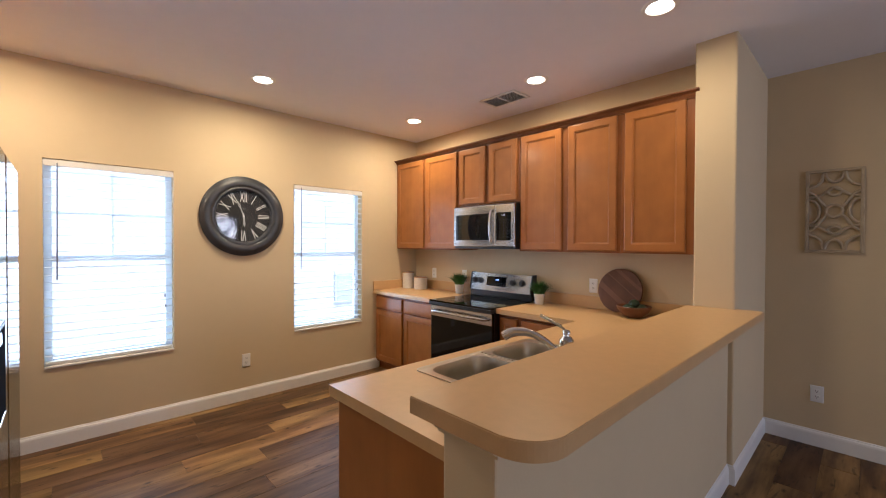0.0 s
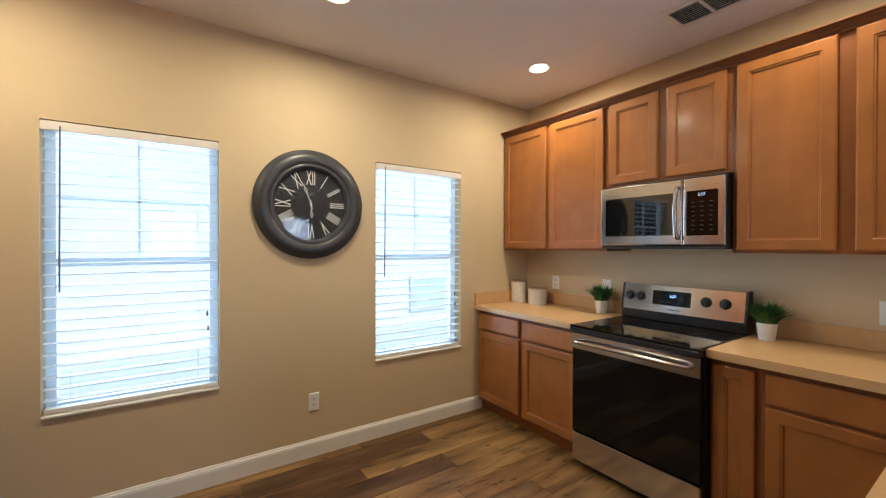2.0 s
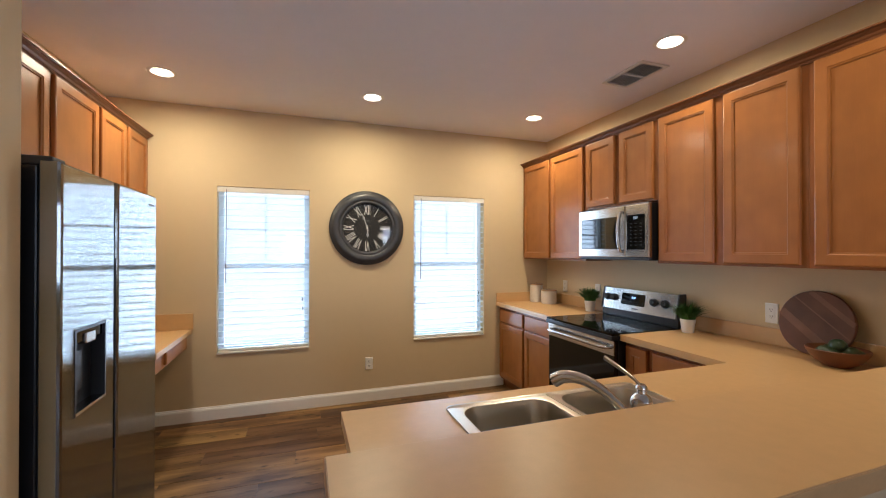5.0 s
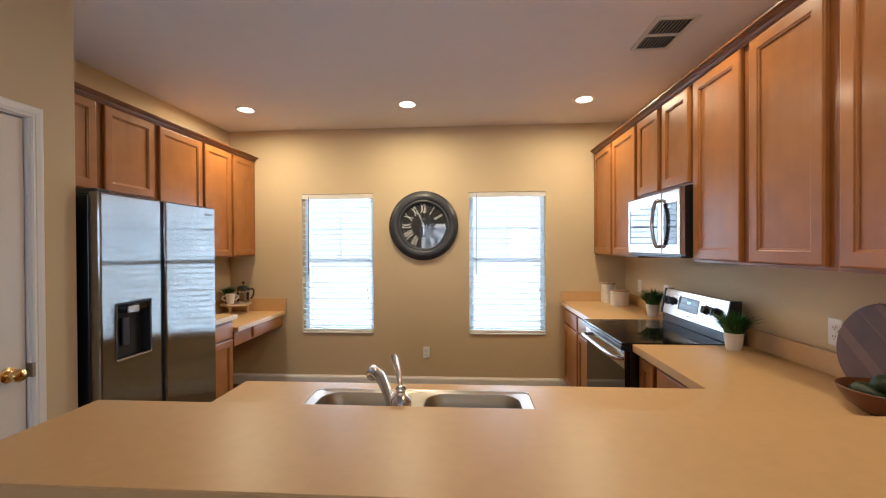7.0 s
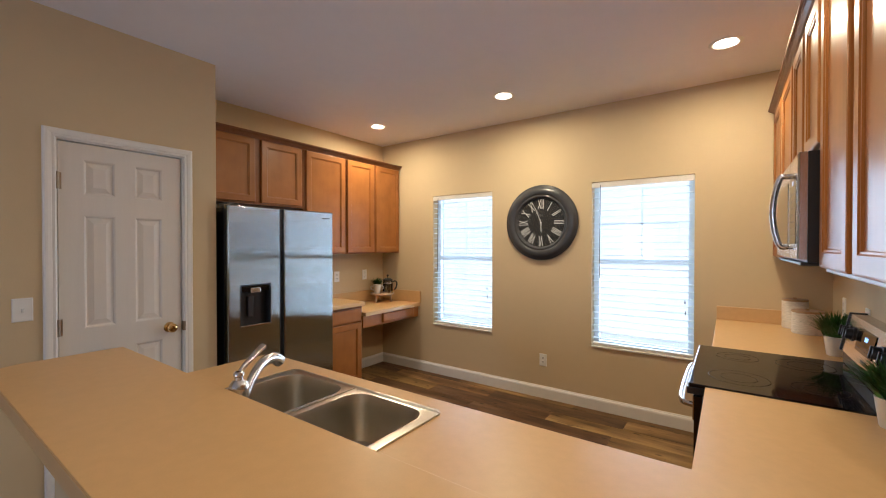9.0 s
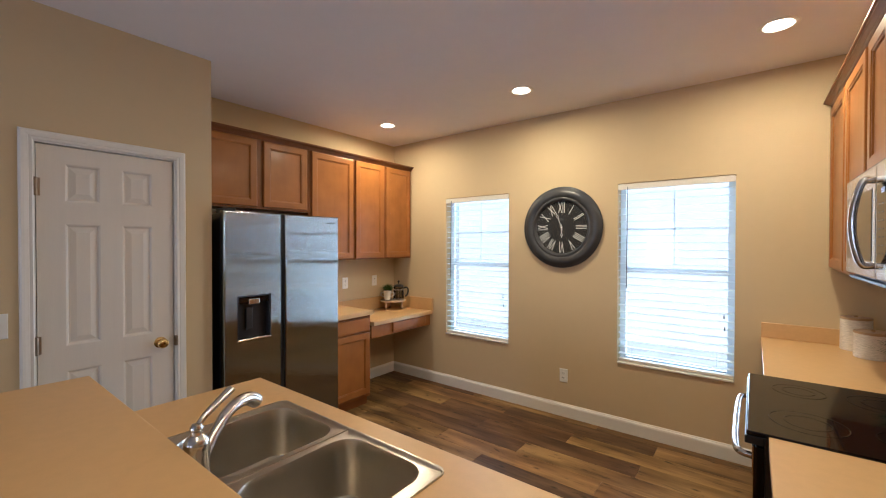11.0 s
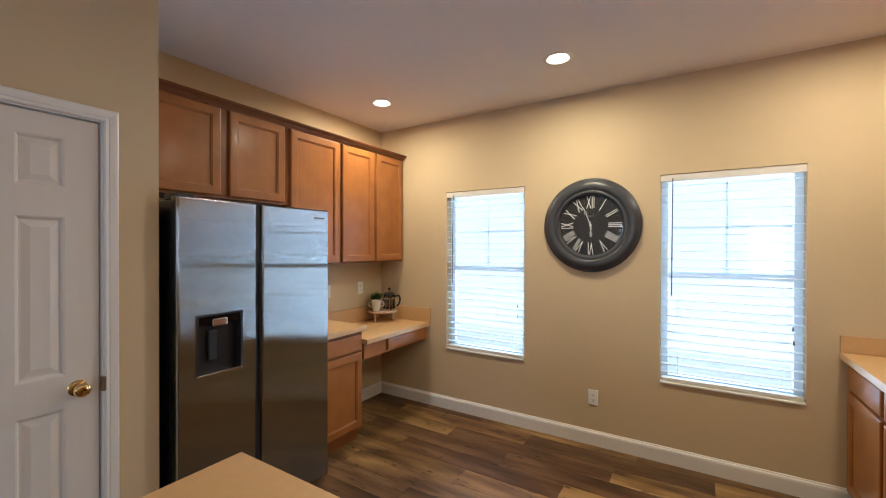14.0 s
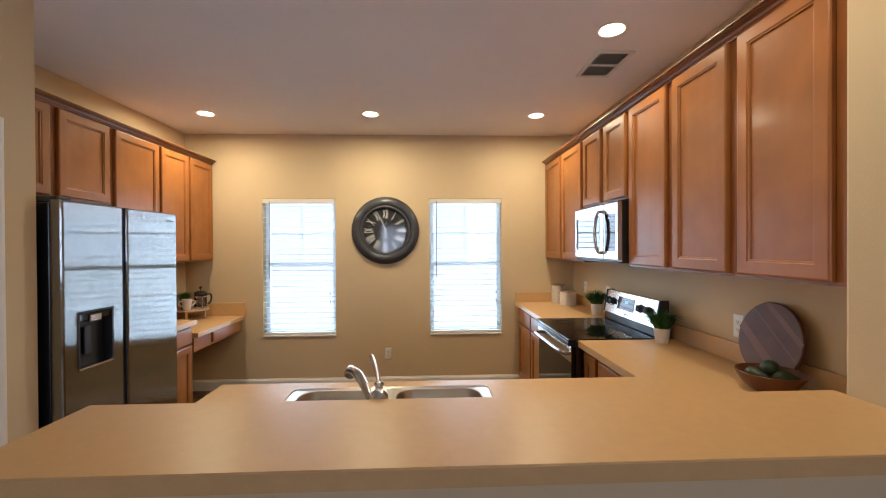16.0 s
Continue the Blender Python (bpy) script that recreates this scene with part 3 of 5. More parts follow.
def blind(wx0, wx1):
    b = thing("window_blind", ((wx0 + wx1) / 2, NORTH + 0.03, WZ0 + 0.014), "white horizontal slatted blind, lowered with open slats, in the window", "blind", "blinds in the kitchen windows")
    a, c = wx0 + 0.006, wx1 - 0.006
    part("headrail", block(a, c, NORTH + 0.012, NORTH + 0.062, WZ1 - 0.045, WZ1 - 0.002, 0.003), SLAT_CREAM, b)
    part("valance", block(a - 0.004, c + 0.004, NORTH - 0.006, NORTH + 0.006, WZ1 - 0.052, WZ1 - 0.008, 0.003), SLAT_CREAM, b)
    part("bottom_rail", block(a, c, NORTH + 0.012, NORTH + 0.062, WZ0 + 0.018, WZ0 + 0.040, 0.004), SLAT_CREAM, b, "ivory bottom rail")
    # one slat, gently crowned, shared by all
    low, high, n = WZ0 + 0.075, WZ1 - 0.085, 24
    bm = bmesh.new()
    rows = []
    for k in range(5):
        u = -1 + k / 2
        y, z = u * 0.0245, 0.0030 * (1 - u * u) + u * 0.0008
        rows.append([bm.verts.new((x, y, z + dz)) for dz in (0, 0.0045) for x in (a, c)])
    for r, s in zip(rows, rows[1:]):
        for i, j in ((0, 1), (3, 2), (1, 3), (2, 0)):
            bm.faces.new((r[i], r[j], s[j], s[i]))
    bm.faces.new((rows[0][0], rows[0][2], rows[0][3], rows[0][1]))
    bm.faces.new((rows[-1][0], rows[-1][1], rows[-1][3], rows[-1][2]))
    bmesh.ops.recalc_face_normals(bm, faces=bm.faces)
    me = bpy.data.meshes.new("slat")
    bmesh.ops.translate(bm, verts=bm.verts, vec=(-ORIGIN[b].x, 0, 0))
    bm.to_mesh(me)
    bm.free()
    me.materials.append(SLAT)
    for k in range(n):
        s = new("slat", me)
        s.parent = b
        z = low + (high - low) * k / (n - 1)
        s.matrix_local = pose(0, NORTH + 0.037 - ORIGIN[b].y, z - ORIGIN[b].z, random.uniform(-1.2, 1.2), random.uniform(-0.12, 0.12), 0)
    for x in (a + 0.10, c - 0.10):
        bm = bmesh.new()
        for y in (NORTH + 0.0115, NORTH + 0.0625):
            tube(bm, [(x, y, WZ0 + 0.03), (x, y, WZ1 - 0.03)], 0.0009, 5)
        part("ladder_cord", bm, SLAT, b)
    bm = tube(bmesh.new(), [(wx0 + 0.075, NORTH - 0.008, WZ1 - 0.03), (wx0 + 0.072, NORTH - 0.010, 1.5), (wx0 + 0.070, NORTH - 0.008, 1.17)], [0.0035, 0.004, 0.0045], 6)
    part("wand", bm, GREY_PLASTIC, b, "thin grey tilt wand")
    bm = bmesh.new()
    for x, z in ((wx1 - 0.062, 1.02), (wx1 - 0.058, 0.935)):
        tube(bm, [(x, NORTH + 0.004, WZ1 - 0.03), (x, NORTH + 0.004, z)], 0.0008, 5)
    part("lift_cord", bm, SLAT, b)
    for x, z in ((wx1 - 0.062, 1.02), (wx1 - 0.058, 0.935)):
        part("tassel", lathe(bmesh.new(), Matrix.Translation((x, NORTH + 0.004, z)), [(0, 0.004), (0.003, 0.002), (0.006, -0.020), (0.005, -0.026), (0, -0.027)], 10), GREY_PLASTIC, b, smooth=True)
    return b


for k, (wx0, wx1) in enumerate(WINDOWS):
    window("window_%d" % (k + 1), wx0, wx1)
    blind(wx0, wx1)

for k, (wx0, wx1) in enumerate(SOUTH_WINDOWS):
    w = thing("window_%d" % (k + 3), ((wx0 + wx1) / 2, SOUTH, 0.9), "white gridded window of the room behind", "window", kind="structure")
    bm = bmesh.new()
    for p, q, r, s in ((wx0, wx0 + 0.05, 0.9, 2.2), (wx1 - 0.05, wx1, 0.9, 2.2), (wx0 + 0.05, wx1 - 0.05, 0.9, 0.95), (wx0 + 0.05, wx1 - 0.05, 2.15, 2.2), (wx0 + 0.05, wx1 - 0.05, 1.53, 1.57)):
        box(bm, p, q, SOUTH - 0.11, SOUTH - 0.05, r, s, 0.004)
    part("window_frame", bm, VINYL, w)
    part("pane", block(wx0 + 0.05, wx1 - 0.05, SOUTH - 0.085, SOUTH - 0.081, 0.95, 2.15), GLASS, w).visible_shadow = False
    xm = (wx0 + wx1) / 2
    part("muntin", block(xm - 0.012, xm + 0.012, SOUTH - 0.078, SOUTH - 0.066, 0.95, 2.15), VINYL, w)


# ---- pantry door ----
def pantry_door():
    d = thing("door_1", (JUT, (DOOR_Y0 + DOOR_Y1) / 2, 0), "white six-panel pantry door, closed, with a brass knob", "door", kind="structure")
    y0, y1, z0, z1, xf = DOOR_Y0 + 0.014, DOOR_Y1 - 0.015, 0.012, DOOR_TOP - 0.014, JUT - 0.012
    w = y1 - y0
    st, mu = 0.105, 0.095
    pw = (w - 2 * st - mu) / 2
    cols = [(y0 + st, y0 + st + pw), (y1 - st - pw, y1 - st)]
    rows = [(0.23, 0.815 + 0.055), (1.00, 1.62), (1.735, 1.925)]
    bm = bmesh.new()
    for a, b in ((y0, cols[0][0]), (cols[0][1], cols[1][0]), (cols[1][1], y1)):
        box(bm, xf - 0.035, xf, a, b, z0, z1)
    edges = [z0, *[v for r in rows for v in r], z1]
    for a, b in cols:
        for lo, hi in zip(edges[0::2], edges[1::2]):
            box(bm, xf - 0.035, xf, a, b, lo, hi)
    leaf = part("leaf", bm, DOOR_PAINT, d)
    for a, b in cols:
        for lo, hi in rows:
            bm = rect_loft(bmesh.new(), face_to(xf - 0.02, (a + b) / 2, (lo + hi) / 2, "east"), b - a, hi - lo,
                           [(0, 0.0), (0, 0.0195), (0.006, 0.0165), (0.012, 0.0085), (0.018, 0.0085), (0.042, 0.0155), (0.044, 0.0155)])
            part("panel", bm, DOOR_PAINT, leaf)
    bm = lathe(bmesh.new(), pose(xf, y1 - 0.068, 0.940, 0, 90, 0),
               [(0, 0), (0.031, 0), (0.032, 0.004), (0.026, 0.009), (0.013, 0.012), (0.011, 0.030), (0.020, 0.036), (0.0275, 0.046), (0.0275, 0.056), (0.021, 0.064), (0.008, 0.067), (0, 0.067)], 28)
    part("door_handle", bm, BRASS, d, "polished brass door knob", smooth=True)
    part("latch_plate", block(JUT - 0.012, JUT + 0.0165, y1 + 0.003, y1 + 0.0155, 0.910, 0.970, 0.001), HINGE, d)
    for z in (1.80, 1.02, 0.25):
        bm = tube(bmesh.new(), [(JUT + 0.004, y0 - 0.004, z - 0.045), (JUT + 0.004, y0 - 0.004, z + 0.045)], 0.007, 10)
        box(bm, xf, xf + 0.003, y0 - 0.010, y0 + 0.014, z - 0.044, z + 0.044)
        part("hinge", bm, HINGE, d)
    bm = bmesh.new()
    box(bm, JUT - T, JUT, DOOR_Y0 - 0.001, DOOR_Y0 + 0.009, 0, DOOR_TOP)
    box(bm, JUT - T, JUT, DOOR_Y1 - 0.009, DOOR_Y1 + 0.001, 0, DOOR_TOP)
    box(bm, JUT - T, JUT, DOOR_Y0 + 0.009, DOOR_Y1 - 0.009, DOOR_TOP - 0.008, DOOR_TOP + 0.001)
    part("jamb", bm, TRIM, d)
    # mitred moulded casing
    prof = [(0.0, 0.0), (0.0, 0.012), (0.005, 0.016), (0.016, 0.012), (0.019, 0.015), (0.033, 0.018), (0.043, 0.018), (0.049, 0.013), (0.052, 0.0)]
    bm = bmesh.new()
    line = [(DOOR_Y0 + 0.003, 0, -1, 0), (DOOR_Y0 + 0.003, DOOR_TOP - 0.003, -1, 1), (DOOR_Y1 - 0.003, DOOR_TOP - 0.003, 1, 1), (DOOR_Y1 - 0.003, 0, 1, 0)]
    rr = [[bm.verts.new((JUT + h, y + sy * a, z + sz * a)) for a, h in prof] for y, z, sy, sz in line]
    for r, s in zip(rr, rr[1:]):
        for k in range(len(prof) - 1):
            bm.faces.new((r[k], r[k + 1], s[k + 1], s[k]))
    part("casing", bm, TRIM, d)


pantry_door()


# ---- cabinets ----
def cabinet_door(parent, side, at, a0, a1, z0, z1, name="door", drawer=False):
    """A framed door with a recessed panel; at is the plane of its back, a0..a1 its width along the wall."""
    mid, w, h = (a0 + a1) / 2, a1 - a0, z1 - z0
    m = face_to(at, mid, (z0 + z1) / 2, side) if side in ("west", "east") else face_to(mid, at, (z0 + z1) / 2, side)
    if drawer:
        bm = rect_loft(bmesh.new(), m, w, h, [(0, 0), (0, 0.014), (0.002, 0.017), (0.006, 0.019), (0.012, 0.020)])
        return part(name, bm, MAPLE, parent)
    f = 0.052
    bm = rect_loft(bmesh.new(), m, w, h, [(0, 0), (0, 0.014), (0.003, 0.018), (0.008, 0.020), (f, 0.020), (f + 0.004, 0.016), (f + 0.009, 0.0155), (f + 0.011, 0.012), (f + 0.011, 0.006)], cap=False)
    d = part(name, bm, MAPLE, parent)
    bm = rect_loft(bmesh.new(), m, w - 2 * f - 0.020, h - 2 * f - 0.020, [(0, 0.004), (0, 0.0085), (0.001, 0.009)])
    part("panel", bm, MAPLE, d)
    return d


def upper_cabinet(side, wall, face, y0, y1, z0, z1, doors, label, group):
    """A wall cabinet: carcass, face and doors (a0, a1, low, high)."""
    c = thing("wall_cabinet", (wall, (y0 + y1) / 2, z0), label, "cabinet", group)
    s = 1 if side == "east" else -1
    back, front = sorted((wall, face))
    part("body", block(back + 0.001, front - 0.001 if s > 0 else front, y0 + 0.0006, y1 - 0.0006, z0, z1), MAPLE_DARK, c)
    for a0, a1, lo, hi in doors:
        cabinet_door(c, side, face + s * 0.001, a0, a1, lo, hi)
    return c


UR, UL = 2.957, -0.587          # planes of the face frames
ZB, ZT, DT = 1.367, 2.370, 2.362
lab = "stained maple wall cabinet with recessed-panel doors, closed"
upper_cabinet("west", EAST, UR, 2.903, NORTH - 0.002, ZB, ZT, [(3.438, 3.917, ZB + 0.014, DT), (2.924, 3.401, ZB + 0.014, DT)], lab + ", beside the window wall", "uppers above the range counter")
upper_cabinet("west", EAST, UR, 2.150, 2.903, 1.806, ZT, [(2.549, 2.877, 1.820, DT), (2.178, 2.494, 1.820, DT)], "short stained maple cabinet above the microwave", "uppers above the range counter")
upper_cabinet("west", EAST, UR, 1.266, 2.150, ZB, ZT, [(1.738, 2.129, ZB + 0.014, DT), (1.295, 1.679, ZB + 0.014, DT)], lab + ", above the counter plant", "uppers above the range counter")
upper_cabinet("west", EAST, UR, 0.802, 1.266, ZB, ZT, [(0.850, 1.238, ZB + 0.014, DT)], lab + ", above the cutting board", "uppers above the range counter")
upper_cabinet("east", WEST, UL, 1.608, 2.582, 1.803, ZT - 0.005, [(1.690, 2.105, 1.818, DT - 0.008), (2.158, 2.558, 1.818, DT - 0.008)], "short stained maple cabinet above the refrigerator", "uppers above the desk")
upper_cabinet("east", WEST, UL, 2.582, 3.093, ZB, ZT - 0.005, [(2.606, 3.078, ZB + 0.012, DT - 0.008)], lab + ", beside the refrigerator", "uppers above the desk")
upper_cabinet("east", WEST, UL, 3.093, NORTH - 0.002, ZB, ZT - 0.005, [(3.110, 3.493, ZB + 0.012, DT - 0.008), (3.530, 3.912, ZB + 0.012, DT - 0.008)], lab + ", above the desk", "uppers above the desk")


def crown(points, side, z, label):
    """Cabinet crown moulding along y at a face plane; side is the way it leans out."""
    prof = [(0.0, -0.006), (0.006, -0.006), (0.008, 0.004), (0.014, 0.008), (0.020, 0.018), (0.034, 0.026), (0.040, 0.028), (0.040, 0.031), (0.050, 0.033), (0.050, 0.040), (-0.02, 0.040), (-0.02, 0.001), (0.0, 0.001)]
    bm = bmesh.new()
    rows = [[bm.verts.new((x + side * a, y, z + b)) for a, b in prof] for x, y in points]
    n = len(prof)
    for r, s in zip(rows, rows[1:]):
        for k in range(n):
            bm.faces.new((r[k], r[(k + 1) % n], s[(k + 1) % n], s[k]))
    bm.faces.new(rows[0])
    bm.faces.new(rows[-1][::-1])
    return solid("crown_moulding", bm, CROWN_WOOD, label, "moulding", kind="thing")


crown([(UR - 0.001, 0.775), (UR - 0.001, NORTH - 0.001)], -1, ZT, "dark stained wooden crown moulding on the wall cabinets")
crown([(UL + 0.001, 1.608), (UL + 0.001, NORTH - 0.001)], 1, ZT - 0.004, "dark stained wooden crown moulding on the wall cabinets")

CT = 0.900                        # counter top height


def base_cabinet(side, wall, face, y0, y1, fronts, label, group, top=CT - 0.04, toe=True):
    c = thing("base_cabinet", ((wall + face) / 2, (y0 + y1) / 2, 0), label, "cabinet", group)
    s = 1 if side == "east" else -1
    back, front = sorted((wall, face))
    part("body", block(back + 0.001, front, y0 + 0.0006, y1 - 0.0006, 0.085, top), MAPLE_DARK, c)
    if s < 0:
        part("toe_kick", block(back + 0.045, front, y0 + 0.0006, y1 - 0.0006, 0, 0.085), MAPLE_DARK, c)
    else:
        part("toe_kick", block(back + 0.001, front - 0.045, y0 + 0.0006, y1 - 0.0006, 0, 0.085), MAPLE_DARK, c)
    for a0, a1, lo, hi, kind in fronts:
        cabinet_door(c, side, face + s * 0.001, a0, a1, lo, hi, "drawer_front" if kind else "door", bool(kind))
    return c


BR = 2.660
base_cabinet("west", EAST, BR, 2.898, NORTH - 0.002, [(3.437, 3.915, 0.700, 0.832, 1), (2.905, 3.400, 0.700, 0.832, 1), (3.437, 3.915, 0.108, 0.684, 0), (2.905, 3.400, 0.108, 0.684, 0)],
             "stained maple base cabinet with two drawers above two doors", "base cabinets")
base_cabinet("west", EAST, BR, 1.925, 2.133, [(1.945, 2.118, 0.108, 0.832, 0)], "narrow stained maple base cabinet beside the range", "base cabinets")
base_cabinet("west", EAST, BR, 1.386, 1.925, [(1.444, 1.905, 0.700, 0.832, 1), (1.444, 1.905, 0.108, 0.684, 0)], "stained maple base cabinet with a drawer, in the inner corner", "base cabinets")
base_cabinet("east", WEST, -0.312, 2.552, 3.062, [(2.58, 3.046, 0.708, 0.834, 1), (2.58, 3.046, 0.118, 0.692, 0)], "stained maple base cabinet with one drawer beside the refrigerator", "base cabinets")

# sink run along the half wall
c = thing("sink_cabinet", (1.7, 1.1, 0), "stained maple sink cabinet run behind the half wall", "cabinet", "base cabinets")
bm = bmesh.new()
box(bm, 0.778, 0.796, 0.786, 1.386, 0.0, CT - 0.04)
box(bm, 0.796, EAST - 0.001, 1.366, 1.3855, 0.085, CT - 0.04)
box(bm, 0.796, EAST - 0.001, 0.786, 1.354, 0.085, 0.10)
part("body", bm, MAPLE_DARK, c)
part("end_panel", block(0.771, 0.778, 0.803, 1.374, 0.02, CT - 0.05, 0.002), MAPLE, c)
part("toe_kick", block(0.80, BR, 1.294, 1.309, 0, 0.085), MAPLE_DARK, c)
for a0 in (0.82, 1.27, 1.72, 2.17):
    cabinet_door(c, "north", 1.3865, a0, a0 + 0.42, 0.108, 0.684)
    cabinet_door(c, "north", 1.3865, a0, a0 + 0.42, 0.700, 0.832, "drawer_front", True)

# ---- worktops ----
SX0, SX1, SY0, SY1 = 1.101, 1.913, 0.802, 1.342     # sink outline
CF = 2.611


def top_slab(outline, z1, thick, bevel=0.004):
    return prism(bmesh.new(), outline, z1 - thick, z1, bevel)


k = thing("worktop", (2.3, 1.3, CT - 0.04), "beige laminate worktop with a square edge, L-shaped round the sink", "worktop")
bm = bmesh.new()
ox0, oy0, oy1, ox1 = 0.757, 0.786, 1.422, EAST - 0.001
for a, b, p, q in ((ox0, SX0 + 0.012, oy0, oy1), (SX0 + 0.012, SX1 - 0.012, oy0, SY0 + 0.012), (SX0 + 0.012, SX1 - 0.012, SY1 - 0.012, oy1), (SX1 - 0.012, ox1, oy0, oy1), (CF, ox1, oy1, 2.133)):
    box(bm, a, b, p, q, CT - 0.04, CT)
bmesh.ops.remove_doubles(bm, verts=bm.verts, dist=1e-5)
part("slab", bm, LAMINATE, k)
bm = block(EAST - 0.021, EAST - 0.001, 0.805, 2.133, CT + 0.0005, CT + 0.100, 0.003)
part("backsplash", bm, LAMINATE, k)

k = thing("worktop", (2.94, 3.42, CT - 0.04), "beige laminate worktop between the range and the window wall", "worktop")
part("slab", block(CF, EAST - 0.001, 2.896, NORTH - 0.001, CT - 0.04, CT, 0.002), LAMINATE, k)
part("backsplash", block(EAST - 0.021, EAST - 0.001, 2.896, NORTH - 0.022, CT + 0.0005, CT + 0.100, 0.003), LAMINATE, k)
part("backsplash", block(CF, EAST - 0.001, NORTH - 0.021, NORTH - 0.001, CT + 0.0005, CT + 0.100, 0.003), LAMINATE, k)

k = thing("worktop", (-0.58, 2.8, CT - 0.04), "beige laminate worktop beside the refrigerator", "worktop")
part("slab", block(WEST + 0.001, -0.262, 2.55, 3.064, CT - 0.04, CT, 0.003), LAMINATE, k)
part("backsplash", block(WEST + 0.001, WEST + 0.021, 2.55, 3.064, CT + 0.0005, CT + 0.095, 0.003), LAMINATE, k)

DZ = 0.786
k = thing("desk", (-0.57, 3.5, 0), "built-in beige laminate desk with a shallow maple drawer", "desk")
part("desktop", block(WEST + 0.001, -0.256, 3.0645, NORTH - 0.001, DZ - 0.038, DZ, 0.003), LAMINATE, k)
part("backsplash", block(WEST + 0.001, WEST + 0.021, 3.0645, NORTH - 0.022, DZ + 0.0005, DZ + 0.135, 0.003), LAMINATE, k)
part("backsplash", block(WEST + 0.001, -0.242, NORTH - 0.021, NORTH - 0.001, DZ + 0.0005, DZ + 0.135, 0.003), LAMINATE, k)
part("apron", block(-0.312, -0.292, 3.0645, NORTH - 0.001, 0.625, DZ - 0.039, 0.001), MAPLE, k)
part("drawer_box", block(-0.75, -0.312, 3.33, 3.84, 0.645, 0.735), MAPLE_DARK, k)
cabinet_door(k, "east", -0.2915, 3.335, 3.835, 0.645, 0.740, "drawer_front", True)

# raised bar top with a rounded corner at its free end
k = thing("bar_top", (1.8, 0.65, 1.001), "beige laminate raised bar top with a rounded free corner", "bar top")
pts = [(0.674, 0.832)]
for i in range(13):
    a = math.pi + (math.pi / 2) * i / 12
    pts.append((0.776 + 0.102 * math.cos(a), 0.554 + 0.102 * math.sin(a)))
pts += [(2.975, 0.452), (2.975, 0.5785), (2.9285, 0.5785), (2.9285, 0.832)]
part("slab", top_slab(pts, 1.045, 0.044, bevel=0.0025), LAMINATE, k)
bm = bmesh.new()
mid = Vector((1.8, 0.645, 0))
rim = pts[:-3]
rows = []
for i, (x, y) in enumerate(rim):
    along = Vector((*rim[min(i + 1, len(rim) - 1)], 0)) - Vector((*rim[max(i - 1, 0)], 0))
    out = Vector((along.y, -along.x, 0)).normalized()
    out = out if out.dot(Vector((x, y, 0)) - mid) > 0 else -out
    p = Vector((x, y, 0))
    rows.append([bm.verts.new(p + out * d + Vector((0, 0, z))) for d, z in ((-0.004, 1.0008), (0.0013, 1.0008), (0.0015, 1.002), (0.0015, 1.0405), (0.0009, 1.0415), (-0.004, 1.0415))])
for p, q in zip(rows, rows[1:]):
    for i in range(6):
        bm.faces.new((p[i], p[(i + 1) % 6], q[(i + 1) % 6], q[i]))
bm.faces.new(rows[0])
bm.faces.new(rows[-1][::-1])
part("edge_band", bm, LAMINATE_EDGE, k, "matching laminate edge strip")


